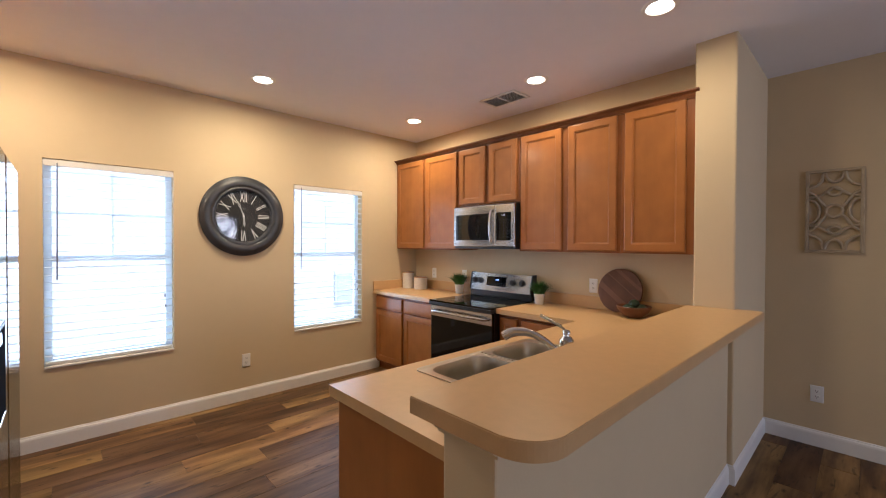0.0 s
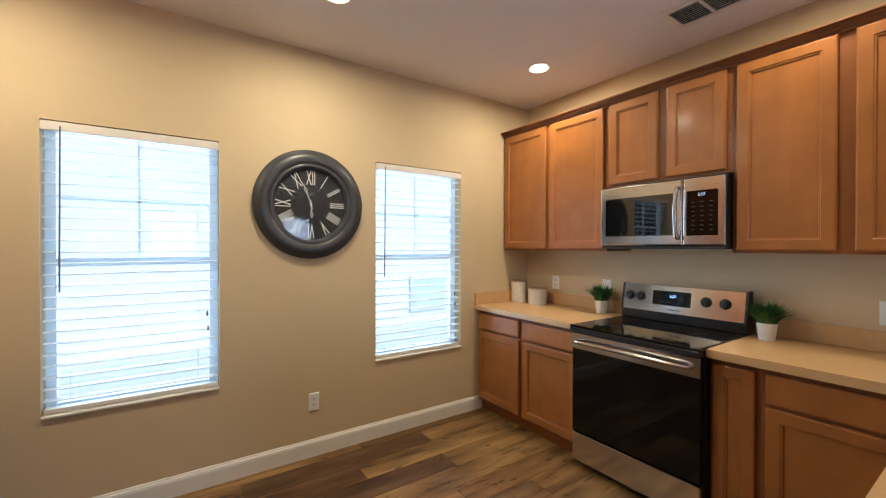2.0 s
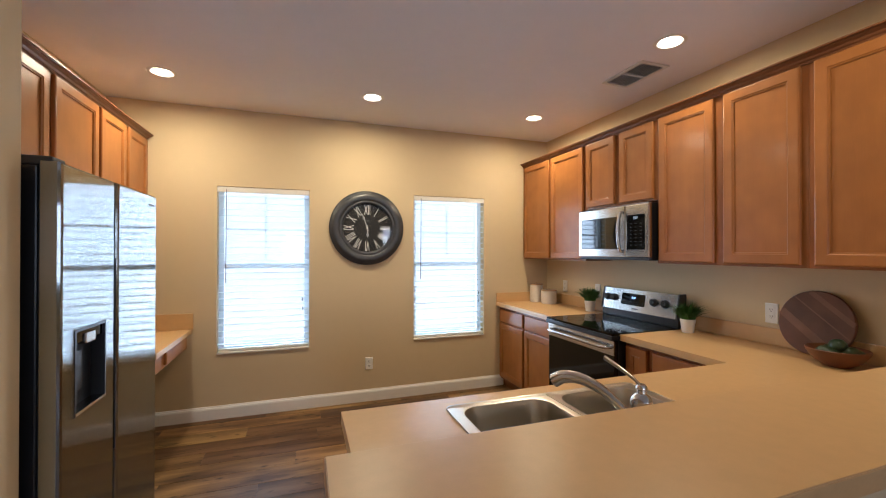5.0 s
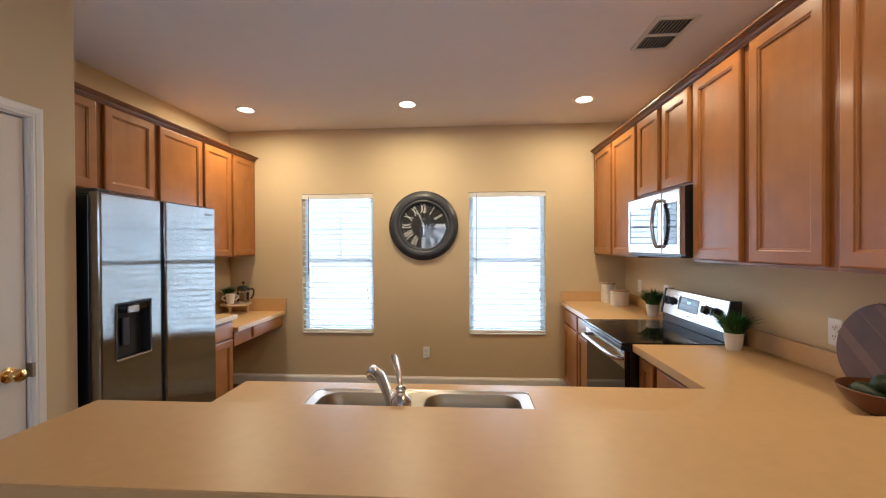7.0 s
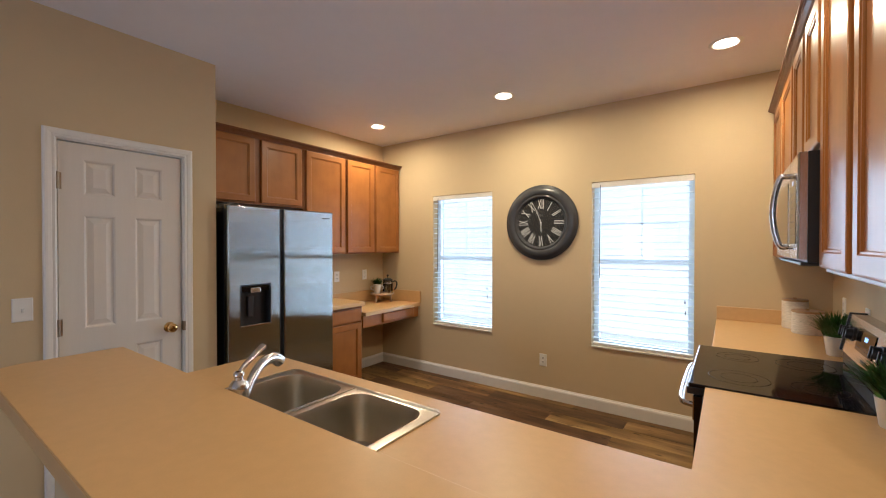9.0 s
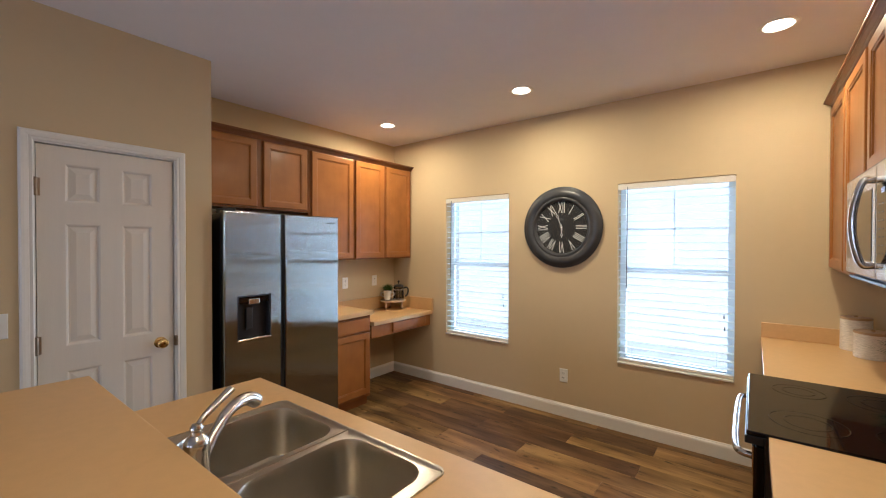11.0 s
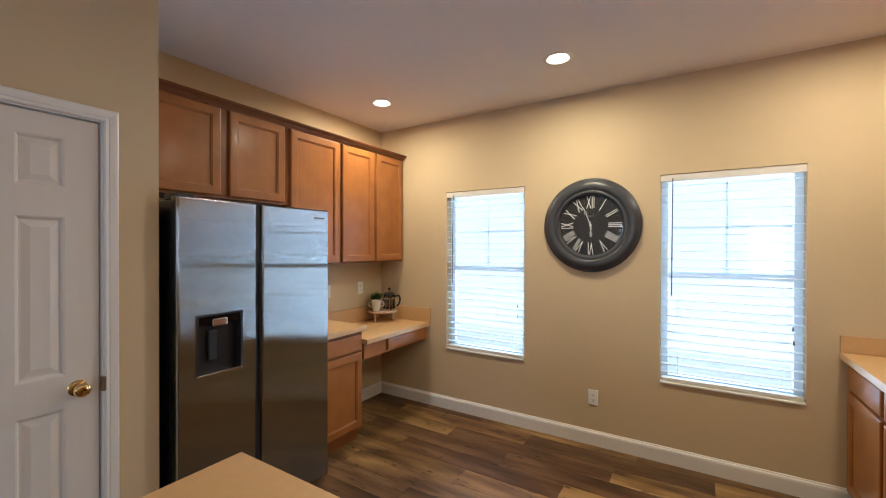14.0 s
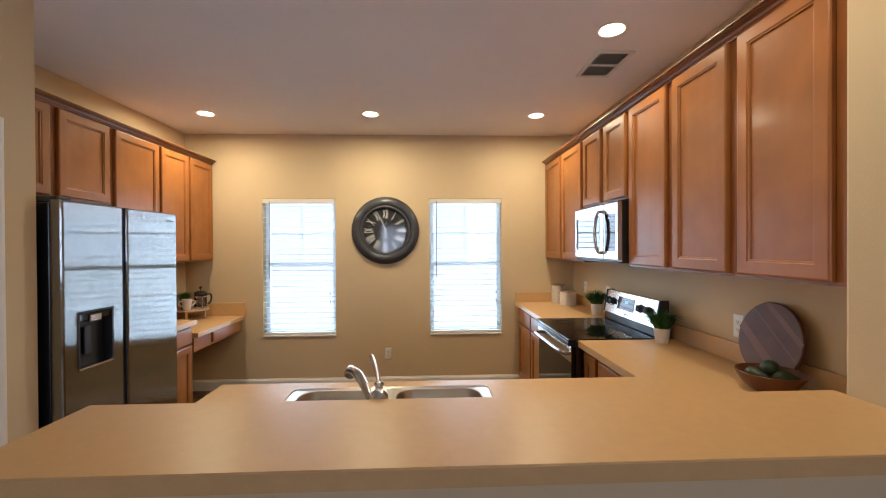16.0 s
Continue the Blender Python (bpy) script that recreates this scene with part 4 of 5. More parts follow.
# ---- appliances ----
def refrigerator():
    f = thing("refrigerator", (-0.45, 2.066, 0), "stainless steel side-by-side refrigerator with a dark water dispenser, doors closed", "refrigerator")
    y0, y1, g0, g1, xf, xb, z0, z1 = 1.644, 2.538, 2.036, 2.068, -0.106, -0.165, 0.045, 1.738
    part("body", block(-0.845, xb - 0.006, y0 + 0.006, y1 - 0.006, 0.02, 1.725, 0.006), BLACK_ENAMEL, f, "dark grey steel cabinet body")
    for y in (y0 + 0.06, y1 - 0.06):
        part("foot", lathe(bmesh.new(), Matrix.Translation((-0.21, y, 0)), [(0, 0), (0.018, 0), (0.018, 0.012), (0.010, 0.022), (0, 0.022)], 12), BLACK_PLASTIC, f)
    part("base_grille", block(xb - 0.03, xb - 0.004, y0 + 0.01, y1 - 0.01, 0.02, 0.043), BLACK_PLASTIC, f)
    for a, b in ((y0 + 0.01, y0 + 0.09),):
        part("hinge_cover", block(xb - 0.09, xb + 0.03, a, b, 1.7255, 1.757, 0.006), BLACK_PLASTIC, f)
    part("seal", block(xb - 0.005, xb + 0.002, y0 + 0.012, y1 - 0.012, z0 + 0.01, z1 - 0.012), BLACK_PLASTIC, f)
    # freezer door with an opening for the dispenser
    dy0, dy1, dz0, dz1 = 1.727, 1.957, 0.873, 1.176
    bm = bmesh.new()
    ring = lambda x, e, a=0.0: [bm.verts.new((x, p, q)) for p, q in ((y0 + e, z0 + e), (g0 - e, z0 + e), (g0 - e, z1 - e), (y0 + e, z1 - e))]
    hole = lambda x: [bm.verts.new((x, p, q)) for p, q in ((dy0, dz0), (dy1, dz0), (dy1, dz1), (dy0, dz1))]
    loops = [ring(xb + 0.003, 0), ring(xf - 0.012, 0), ring(xf - 0.004, 0.003), ring(xf, 0.010), hole(xf), hole(xf - 0.05)]
    for p, q in zip(loops, loops[1:]):
        for i in range(4):
            bm.faces.new((p[i], p[(i + 1) % 4], q[(i + 1) % 4], q[i]))
    bm.faces.new(loops[-1])
    bm.faces.new(loops[0][::-1])
    left = part("door", bm, FRIDGE_STEEL, f)
    bm = rect_loft(bmesh.new(), face_to((xf + xb) / 2, (g1 + y1) / 2, (z0 + z1) / 2, "east"), y1 - g1, z1 - z0,
                   [(0, -0.026), (0, 0.018), (0.003, 0.0255), (0.010, 0.0295)])
    right = part("door", bm, FRIDGE_STEEL, f)
    part("badge", block(xf, xf + 0.0015, y1 - 0.115, y1 - 0.035, 1.680, 1.689), GREY_PLASTIC, right)
    # recessed grips along the gap
    part("gap_strip", block(xb + 0.003, xf - 0.018, g0 + 0.001, g1 - 0.001, z0 + 0.004, z1 - 0.006), BLACK_PLASTIC, f)
    part("grip", block(xf - 0.016, xf - 0.006, g0 + 0.001, g0 + 0.007, 0.62, 1.42, 0.002), BLACK_PLASTIC, left)
    part("grip", block(xf - 0.016, xf - 0.006, g1 - 0.007, g1 - 0.001, 0.62, 1.42, 0.002), BLACK_PLASTIC, right)
    # dispenser
    bm = bmesh.new()
    for p, q, r, s in ((dy0, dy0 + 0.010, dz0, dz1), (dy1 - 0.010, dy1, dz0, dz1), (dy0 + 0.010, dy1 - 0.010, dz1 - 0.010, dz1)):
        box(bm, xf - 0.045, xf + 0.002, p, q, r, s)
    d = part("dispenser", bm, BLACK_PLASTIC, left, "black recessed dispenser")
    part("liner", block(xf - 0.0495, xf - 0.044, dy0 + 0.010, dy1 - 0.010, dz0 + 0.004, dz1 - 0.010), BLACK_ENAMEL, left)
    part("control_panel", block(xf - 0.044, xf - 0.006, dy0 + 0.010, dy1 - 0.010, dz1 - 0.052, dz1 - 0.0105, 0.004), BLACK_GLASS, left)
    part("spout_plate", block(xf - 0.040, xf + 0.001, dy0 + 0.075, dy0 + 0.150, dz1 - 0.062, dz1 - 0.024, 0.004), STEEL, left)
    part("paddle", block(xf - 0.040, xf - 0.026, dy0 + 0.070, dy0 + 0.115, dz0 + 0.07, dz1 - 0.085, 0.005), BLACK_PLASTIC, left)
    part("drip_tray", block(xf - 0.044, xf + 0.003, dy0 + 0.002, dy1 - 0.002, dz0, dz0 + 0.014, 0.003), STEEL, left)


def kitchen_range():
    r = thing("range", (2.88, 2.505, 0), "stainless and black glass electric range with a lit clock", "range")
    y0, y1, xf = 2.137, 2.892, 2.572
    ym = (y0 + y1) / 2
    part("body", block(xf + 0.03, 3.20, y0, y1, 0.03, 0.890), BLACK_ENAMEL, r)
    for y in (y0 + 0.05, y1 - 0.05):
        part("foot", lathe(bmesh.new(), Matrix.Translation((xf + 0.10, y, 0)), [(0, 0), (0.02, 0), (0.02, 0.03), (0, 0.03)], 12), BLACK_PLASTIC, r)
    part("cooktop", block(2.553, 3.150, y0 - 0.001, y1 + 0.001, 0.8905, 0.906, 0.004), BLACK_GLASS, r, "black ceramic glass cooktop")
    part("front_trim", block(2.548, xf + 0.03, y0, y1, 0.862, 0.8900, 0.004), BLACK_ENAMEL, r)
    for cx, cy, rad in ((2.72, 2.33, 0.105), (2.72, 2.71, 0.085), (2.97, 2.33, 0.085), (2.97, 2.71, 0.105)):
        for q in (rad, rad * 0.6):
            bm = lathe(bmesh.new(), Matrix.Translation((cx, cy, 0.9071)), [(q - 0.0015, 0), (q, 0.0002), (q + 0.0015, 0)], 40)
            part("burner_ring", bm, RING_GREY, r)
    d = part("door", rect_loft(bmesh.new(), face_to(xf + 0.029, ym, 0.545, "west"), y1 - y0 - 0.004, 0.620, [(0, 0), (0, 0.020), (0.004, 0.028), (0.006, 0.029)]), BLACK_GLASS, r, "black glass oven door")
    part("door_panel", block(xf - 0.004, xf + 0.001, y0 + 0.003, y1 - 0.003, 0.757, 0.856, 0.002), STEEL, d, "brushed steel strip")
    line = arc([(xf - 0.003, y1 - 0.045, 0.806), (xf - 0.040, y1 - 0.060, 0.808), (xf - 0.052, y1 - 0.14, 0.810), (xf - 0.055, ym, 0.811), (xf - 0.052, y0 + 0.14, 0.810), (xf - 0.040, y0 + 0.060, 0.808), (xf - 0.003, y0 + 0.045, 0.806)], 6)
    part("handle", tube(bmesh.new(), line, 0.0115, 12), STEEL, d, "curved steel bar handle", smooth=True)
    part("window", block(xf - 0.0005, xf + 0.0006, y0 + 0.11, y1 - 0.11, 0.34, 0.66), BLACK_GLASS, d)
    part("drawer", rect_loft(bmesh.new(), face_to(xf + 0.029, ym, 0.138, "west"), y1 - y0 - 0.004, 0.180, [(0, 0), (0, 0.020), (0.004, 0.027), (0.008, 0.028)]), STEEL, r, "brushed steel storage drawer")
    # backguard: sloping steel face between black ends
    bm = bmesh.new()
    prof = [(3.118, 0.968), (3.150, 1.140), (3.205, 1.140), (3.205, 0.968)]
    ends = [[bm.verts.new((x, y, z)) for x, z in prof] for y in (y0 + 0.012, y1 - 0.012)]
    for i in range(4):
        bm.faces.new((ends[0][i], ends[0][(i + 1) % 4], ends[1][(i + 1) % 4], ends[1][i]))
    bm.faces.new(ends[0])
    bm.faces.new(ends[1][::-1])
    g = part("backguard", bm, STEEL, r, "brushed steel control panel")
    part("backguard_base", block(3.125, 3.205, y0, y1, 0.9072, 0.9675, 0.003), BLACK_ENAMEL, r)
    for a, b in ((y0, y0 + 0.0115), (y1 - 0.0115, y1)):
        bm = bmesh.new()
        e2 = [[bm.verts.new((x, y, z)) for x, z in ((3.112, 0.966), (3.146, 1.144), (3.206, 1.144), (3.206, 0.966))] for y in (a, b)]
        for i in range(4):
            bm.faces.new((e2[0][i], e2[0][(i + 1) % 4], e2[1][(i + 1) % 4], e2[1][i]))
        bm.faces.new(e2[0])
        bm.faces.new(e2[1][::-1])
        part("end_cap", bm, BLACK_PLASTIC, r)
    lean = math.degrees(math.atan2(0.032, 0.172))
    on = lambda y, z: pose(3.118 + (z - 0.968) * 0.186, y, z, 90 - lean, 0, -90)
    for y in (2.832, 2.756, 2.350, 2.248):
        bm = lathe(bmesh.new(), on(y, 1.062), [(0, 0.0003), (0.030, 0.0003), (0.031, 0.004), (0.025, 0.006), (0.023, 0.024), (0.020, 0.028), (0, 0.028)], 24)
        k = part("knob", bm, BLACK_PLASTIC, g, "black control knob", smooth=True)
        part("knob_grip", block(-0.005, 0.005, -0.024, 0.024, 0.024, 0.034, 0.002, m=on(y, 1.062)), BLACK_PLASTIC, k)
    part("display", block(-0.118, 0.118, -0.047, 0.047, 0.0003, 0.003, m=on(2.556, 1.062)), BLACK_GLASS, g)
    part("clock_digits", letters("5:57", on(2.545, 1.075) @ pose(0, 0, 0.0036), 0.024), DISPLAY, g, "blue lit time")
    bm = bmesh.new()
    for i in range(8):
        for j in range(2):
            box(bm, -0.10 + i * 0.028, -0.086 + i * 0.028, -0.034 + j * 0.014, -0.031 + j * 0.014, 0.003, 0.0034, m=on(2.556, 1.062))
    tagged(part("key_marks", bm, KEY_GREY, g), kind="stuff")
    part("badge", block(-0.035, 0.035, -0.004, 0.004, 0.0003, 0.001, m=on(2.53, 0.990)), GREY_PLASTIC, g)


def microwave():
    w = thing("microwave", (3.06, 2.525, 1.385), "stainless over-the-range microwave with a black window and curved handle", "microwave")
    y0, y1, z0, z1, xf = 2.156, 2.902, 1.397, 1.790, 2.882
    part("body", block(xf + 0.028, EAST - 0.002, y0, y1, z0, z1), BLACK_ENAMEL, w)
    ys = 2.372
    d = part("door", rect_loft(bmesh.new(), face_to(xf + 0.027, (ys + y1) / 2 + 0.001, (z0 + z1) / 2 + 0.004, "west"), y1 - ys - 0.002, z1 - z0 - 0.012, [(0, 0), (0, 0.021), (0.004, 0.026), (0.007, 0.027)]), STEEL, w, "brushed steel door")
    part("window", block(xf - 0.0015, xf + 0.001, 2.426, 2.864, 1.466, 1.712, 0.001), MICROWAVE_GLASS, d, "black glass window")
    c = part("control_panel", rect_loft(bmesh.new(), face_to(xf + 0.027, (ys + y0) / 2 - 0.001, (z0 + z1) / 2 + 0.004, "west"), ys - y0 - 0.002, z1 - z0 - 0.012, [(0, 0), (0, 0.021), (0.004, 0.026), (0.007, 0.027)]), STEEL, w)
    part("touch_panel", block(xf - 0.0015, xf + 0.001, 2.190, 2.352, 1.462, 1.714, 0.001), BLACK_GLASS, c)
    part("clock_digits", letters("5:57", face_to(xf - 0.0022, 2.272, 1.690, "west"), 0.022), DIM_DISPLAY, c, "dim blue lit time")
    bm = bmesh.new()
    for i in range(3):
        for j in range(7):
            y, z = 2.315 - i * 0.045, 1.650 - j * 0.026
            box(bm, xf - 0.0020, xf - 0.0016, y - 0.008, y + 0.008, z - 0.002, z + 0.002)
    tagged(part("key_marks", bm, KEY_GREY, c), kind="stuff")
    line = arc([(xf, 2.392, 1.735), (xf - 0.028, 2.392, 1.731), (xf - 0.045, 2.392, 1.67), (xf - 0.052, 2.392, 1.594), (xf - 0.045, 2.392, 1.516), (xf - 0.028, 2.392, 1.456), (xf, 2.392, 1.452)], 6)
    part("handle", tube(bmesh.new(), line, 0.0115, 12), STEEL, d, "curved steel handle", smooth=True)
    part("base_plate", block(xf + 0.010, EAST - 0.03, y0 + 0.006, y1 - 0.006, z0 - 0.012, z0 - 0.0005, 0.003), BLACK_PLASTIC, w)
    part("vent_grille", block(xf + 0.006, xf + 0.026, y0 + 0.01, y1 - 0.01, z1 - 0.008, z1 + 0.001), BLACK_PLASTIC, w)


refrigerator()
kitchen_range()
microwave()


# ---- sink and faucet ----
def round_rect(cx, cy, w, h, r, z, n=6, r_west=None):
    """A loop with rounded corners; the two on the west side may take a radius of their own."""
    out, r_east = [], r
    for sx, sy, a0 in ((1, 1, 0), (-1, 1, 90), (-1, -1, 180), (1, -1, 270)):
        r = r_west if sx < 0 and r_west is not None else r_east
        for k in range(n + 1):
            a = radians(a0 + 90 * k / n)
            out.append((cx + sx * (w / 2 - r) + r * math.cos(a), cy + sy * (h / 2 - r) + r * math.sin(a), z))
    return out


def sink():
    s = thing("sink", (1.507, 1.10, CT - 0.18), "double-bowl stainless drop-in sink in the worktop", "sink")
    xm = (SX0 + SX1) / 2
    for side, (a, b) in (("w", (SX0, xm)), ("e", (xm, SX1))):
        cx = (a + b) / 2 + (0.008 if side == "w" else -0.008)
        by0, by1 = SY0 + 0.128, SY1 - 0.036
        cy, w, h = (by0 + by1) / 2, b - a - 0.072, by1 - by0
        oc, ow, oh = (a + b) / 2, b - a, SY1 - SY0
        rim = lambda dw, dh, r, z: round_rect(oc, (SY0 + SY1) / 2, ow - dw, oh - dh, 0.002 if side == "w" else r, z, r_west=r if side == "w" else 0.002)
        loops = [rim(0, 0, 0.032, CT + 0.0006), rim(0.0002, 0.004, 0.031, CT + 0.0062), rim(0.0004, 0.026, 0.024, CT + 0.0062), rim(0.0004, 0.034, 0.022, CT + 0.0034),
                 round_rect(cx, cy, w + 0.020, h + 0.016, 0.075, CT + 0.0034), round_rect(cx, cy, w + 0.006, h + 0.006, 0.070, CT + 0.0025), round_rect(cx, cy, w, h, 0.068, CT - 0.004),
                 round_rect(cx, cy, w - 0.006, h - 0.006, 0.066, CT - 0.05), round_rect(cx, cy, w - 0.014, h - 0.014, 0.064, CT - 0.135),
                 round_rect(cx, cy, w - 0.030, h - 0.030, 0.06, CT - 0.165), round_rect(cx, cy, w - 0.08, h - 0.08, 0.05, CT - 0.180), round_rect(cx, cy, 0.10, 0.10, 0.045, CT - 0.184)]
        bm = bmesh.new()
        rows = [[bm.verts.new(p) for p in lp] for lp in loops]
        for p, q in zip(rows, rows[1:]):
            n = len(p)
            for i in range(n):
                bm.faces.new((p[i], p[(i + 1) % n], q[(i + 1) % n], q[i]))
        bm.faces.new(rows[-1])
        part("bowl", bm, SINK_STEEL, s, smooth=True)
        bm = lathe(bmesh.new(), Matrix.Translation((cx, cy, CT - 0.1835)), [(0, -0.004), (0.028, -0.004), (0.034, 0.001), (0.043, 0.002), (0.044, 0.0)], 24)
        part("drain", bm, NICKEL, s, smooth=True)
    fx, fy, fz = 1.507, 0.868, CT + 0.0036
    f = thing("faucet", (fx, fy, fz), "brushed nickel single-lever kitchen faucet on the sink ledge", "faucet")
    base = Matrix.Translation((fx, fy, fz))
    part("escutcheon", lathe(bmesh.new(), base @ Matrix.Diagonal((2.6, 0.9, 1, 1)), [(0, 0), (0.036, 0), (0.036, 0.004), (0.030, 0.010), (0, 0.011)], 32), NICKEL, f, smooth=True)
    part("body", lathe(bmesh.new(), base, [(0.0, 0.010), (0.033, 0.010), (0.032, 0.018), (0.0295, 0.06), (0.0275, 0.118), (0.0285, 0.121), (0.0285, 0.134), (0.026, 0.144), (0.019, 0.153), (0.0125, 0.158), (0.0115, 0.166), (0.0150, 0.170), (0.0150, 0.175), (0.010, 0.182), (0, 0.183)], 28), NICKEL, f, smooth=True)
    line = arc([(fx - 0.008, fy + 0.012, fz + 0.070), (fx - 0.034, fy + 0.045, fz + 0.112), (fx - 0.064, fy + 0.090, fz + 0.149), (fx - 0.092, fy + 0.138, fz + 0.166), (fx - 0.116, fy + 0.184, fz + 0.161), (fx - 0.130, fy + 0.214, fz + 0.142)], 6)
    n = len(line)
    part("spout", tube(bmesh.new(), line, [0.0130 + 0.0080 * min(1, max(0, (i / n - 0.25) * 1.5)) for i in range(n)], 16), NICKEL, f, smooth=True)
    line = arc([(fx, fy, fz + 0.172), (fx - 0.006, fy + 0.018, fz + 0.190), (fx - 0.018, fy + 0.052, fz + 0.210), (fx - 0.036, fy + 0.100, fz + 0.233)], 6)
    n = len(line)
    part("lever", tube(bmesh.new(), line, [0.0065 + 0.005 * i / n for i in range(n)], 12, flat=0.6), NICKEL, f, smooth=True)


sink()


# ---- wall clock ----
def wall_clock():
    cx, cz = 1.221, 1.673
    c = thing("wall_clock", (cx, NORTH, cz), "large round charcoal wall clock with roman numerals behind glass", "clock")
    m = pose(cx, NORTH - 0.002, cz, 90, 0, 0)
    rim = [(0.335, 0.0), (0.354, 0.006), (0.357, 0.014), (0.354, 0.022), (0.345, 0.028), (0.338, 0.030), (0.330, 0.038), (0.312, 0.047), (0.292, 0.050), (0.275, 0.047), (0.266, 0.040), (0.262, 0.038),
           (0.256, 0.041), (0.246, 0.040), (0.240, 0.033), (0.234, 0.024), (0.230, 0.014)]
    part("rim", lathe(bmesh.new(), m, rim, 96), CLOCK_RIM, c, smooth=True)
    part("dial", lathe(bmesh.new(), m, [(0, 0.010), (0.232, 0.010), (0.232, 0.004), (0, 0.004)], 64), CLOCK_FACE, c, "black dial")
    for i, text in enumerate(("XII", "I", "II", "III", "IIII", "V", "VI", "VII", "VIII", "IX", "X", "XI")):
        a = radians(30 * i)
        at = m @ Matrix.Translation((0.170 * math.sin(a), 0.170 * math.cos(a), 0.0107)) @ pose(0, 0, 0, 0, 0, -30 * i)
        part("numeral", letters(text, at, 0.052, 2.65), CREAM, c)
    for angle, length, wide in ((-20.0, 0.148, 0.0035), (177.0, 0.098, 0.0045)):
        mm = m @ Matrix.Translation((0, 0, 0.0145)) @ pose(0, 0, 0, 0, 0, -angle)
        bm = bmesh.new()
        box(bm, -wide, wide, -0.03, length * 0.62, 0, 0.0015, m=mm)
        lathe(bm, mm @ Matrix.Translation((0, length * 0.68, 0)), [(0.006, 0.0), (0.006, 0.0015), (0.012, 0.0015), (0.012, 0.0)], 14, close=True)
        a, b, e = (bm.verts.new(mm @ Vector(p)) for p in ((-wide * 1.4, length * 0.76, 0.001), (wide * 1.4, length * 0.76, 0.001), (0, length, 0.001)))
        bm.faces.new((a, b, e))
        part("pointer", bm, POINTER, c)
    part("hub", lathe(bmesh.new(), m, [(0, 0.019), (0.008, 0.018), (0.009, 0.012), (0, 0.012)], 16), CREAM, c)
    bm = bmesh.new()
    for i in range(3):
        box(bm, -0.020 + i * 0.015, -0.009 + i * 0.015, 0.062, 0.078, 0.0103, 0.0110, m=m)
    part("maker_mark", bm, GREY_PLASTIC, c)
    part("glass", lathe(bmesh.new(), m, [(0, 0.0265), (0.235, 0.0265), (0.235, 0.0245), (0, 0.0245)], 64), DIAL_GLASS, c).visible_shadow = False


wall_clock()


# ---- ceiling fixtures ----
def downlight():
    d = thing("downlight", (*CANS[0], CEIL), "round white recessed downlight, lit warm", "ceiling light", "recessed ceiling lights")
    m = Matrix.Translation((*CANS[0], CEIL))
    part("trim_ring", lathe(bmesh.new(), m, [(0.068, 0.0), (0.068, -0.004), (0.072, -0.006), (0.088, -0.004), (0.092, -0.0008), (0.092, -0.0003)], 40), TRIM, d, smooth=True)
    part("baffle", lathe(bmesh.new(), m, [(0.068, 0.0), (0.054, 0.018), (0.054, 0.0195)], 40), TRIM, d, smooth=True)
    part("lens", lathe(bmesh.new(), m, [(0.0545, 0.0185), (0.0, 0.0185)], 40), LENS, d, "glowing frosted lens")
    return d


first = downlight()
for cx, cy in CANS[1:]:
    copy_thing(first, Matrix.Translation((cx, cy, CEIL)))


def ceiling_vent():
    x0, x1, y0, y1 = 2.704, 2.938, 2.036, 2.410
    v = thing("ceiling_vent", ((x0 + x1) / 2, (y0 + y1) / 2, CEIL), "white metal ceiling air register with angled slats", "vent")
    # no duct behind: a dark sheet paints the shade between the slats
    part("backing", block(x0 + 0.02, x1 - 0.02, y0 + 0.02, y1 - 0.02, CEIL - 0.003, CEIL - 0.001), OPENING_SHADE, v, "dark sheet coloured as the shade inside the duct")
    bm = bmesh.new()
    for a, b, p, q in ((x0, x0 + 0.026, y0, y1), (x1 - 0.026, x1, y0, y1), (x0 + 0.026, x1 - 0.026, y0, y0 + 0.026), (x0 + 0.026, x1 - 0.026, y1 - 0.026, y1)):
        box(bm, a, b, p, q, CEIL - 0.010, CEIL - 0.0005, 0.002)
    part("vent_frame", bm, VENT_PAINT, v)
    ym = (y0 + y1) / 2
    part("divider", block(x0 + 0.026, x1 - 0.026, ym - 0.008, ym + 0.008, CEIL - 0.012, CEIL - 0.003), VENT_PAINT, v)
    for lo, hi in ((y0 + 0.026, ym - 0.008), (ym + 0.008, y1 - 0.026)):
        for i in range(9):
            x = x0 + 0.036 + i * (x1 - x0 - 0.072) / 8
            part("slat", block(-0.0055, 0.0055, lo, hi, -0.0006, 0.0006, m=Matrix.Translation((x, 0, CEIL - 0.0085)) @ pose(0, 0, 0, 0, -42, 0)), VENT_PAINT, v)


ceiling_vent()


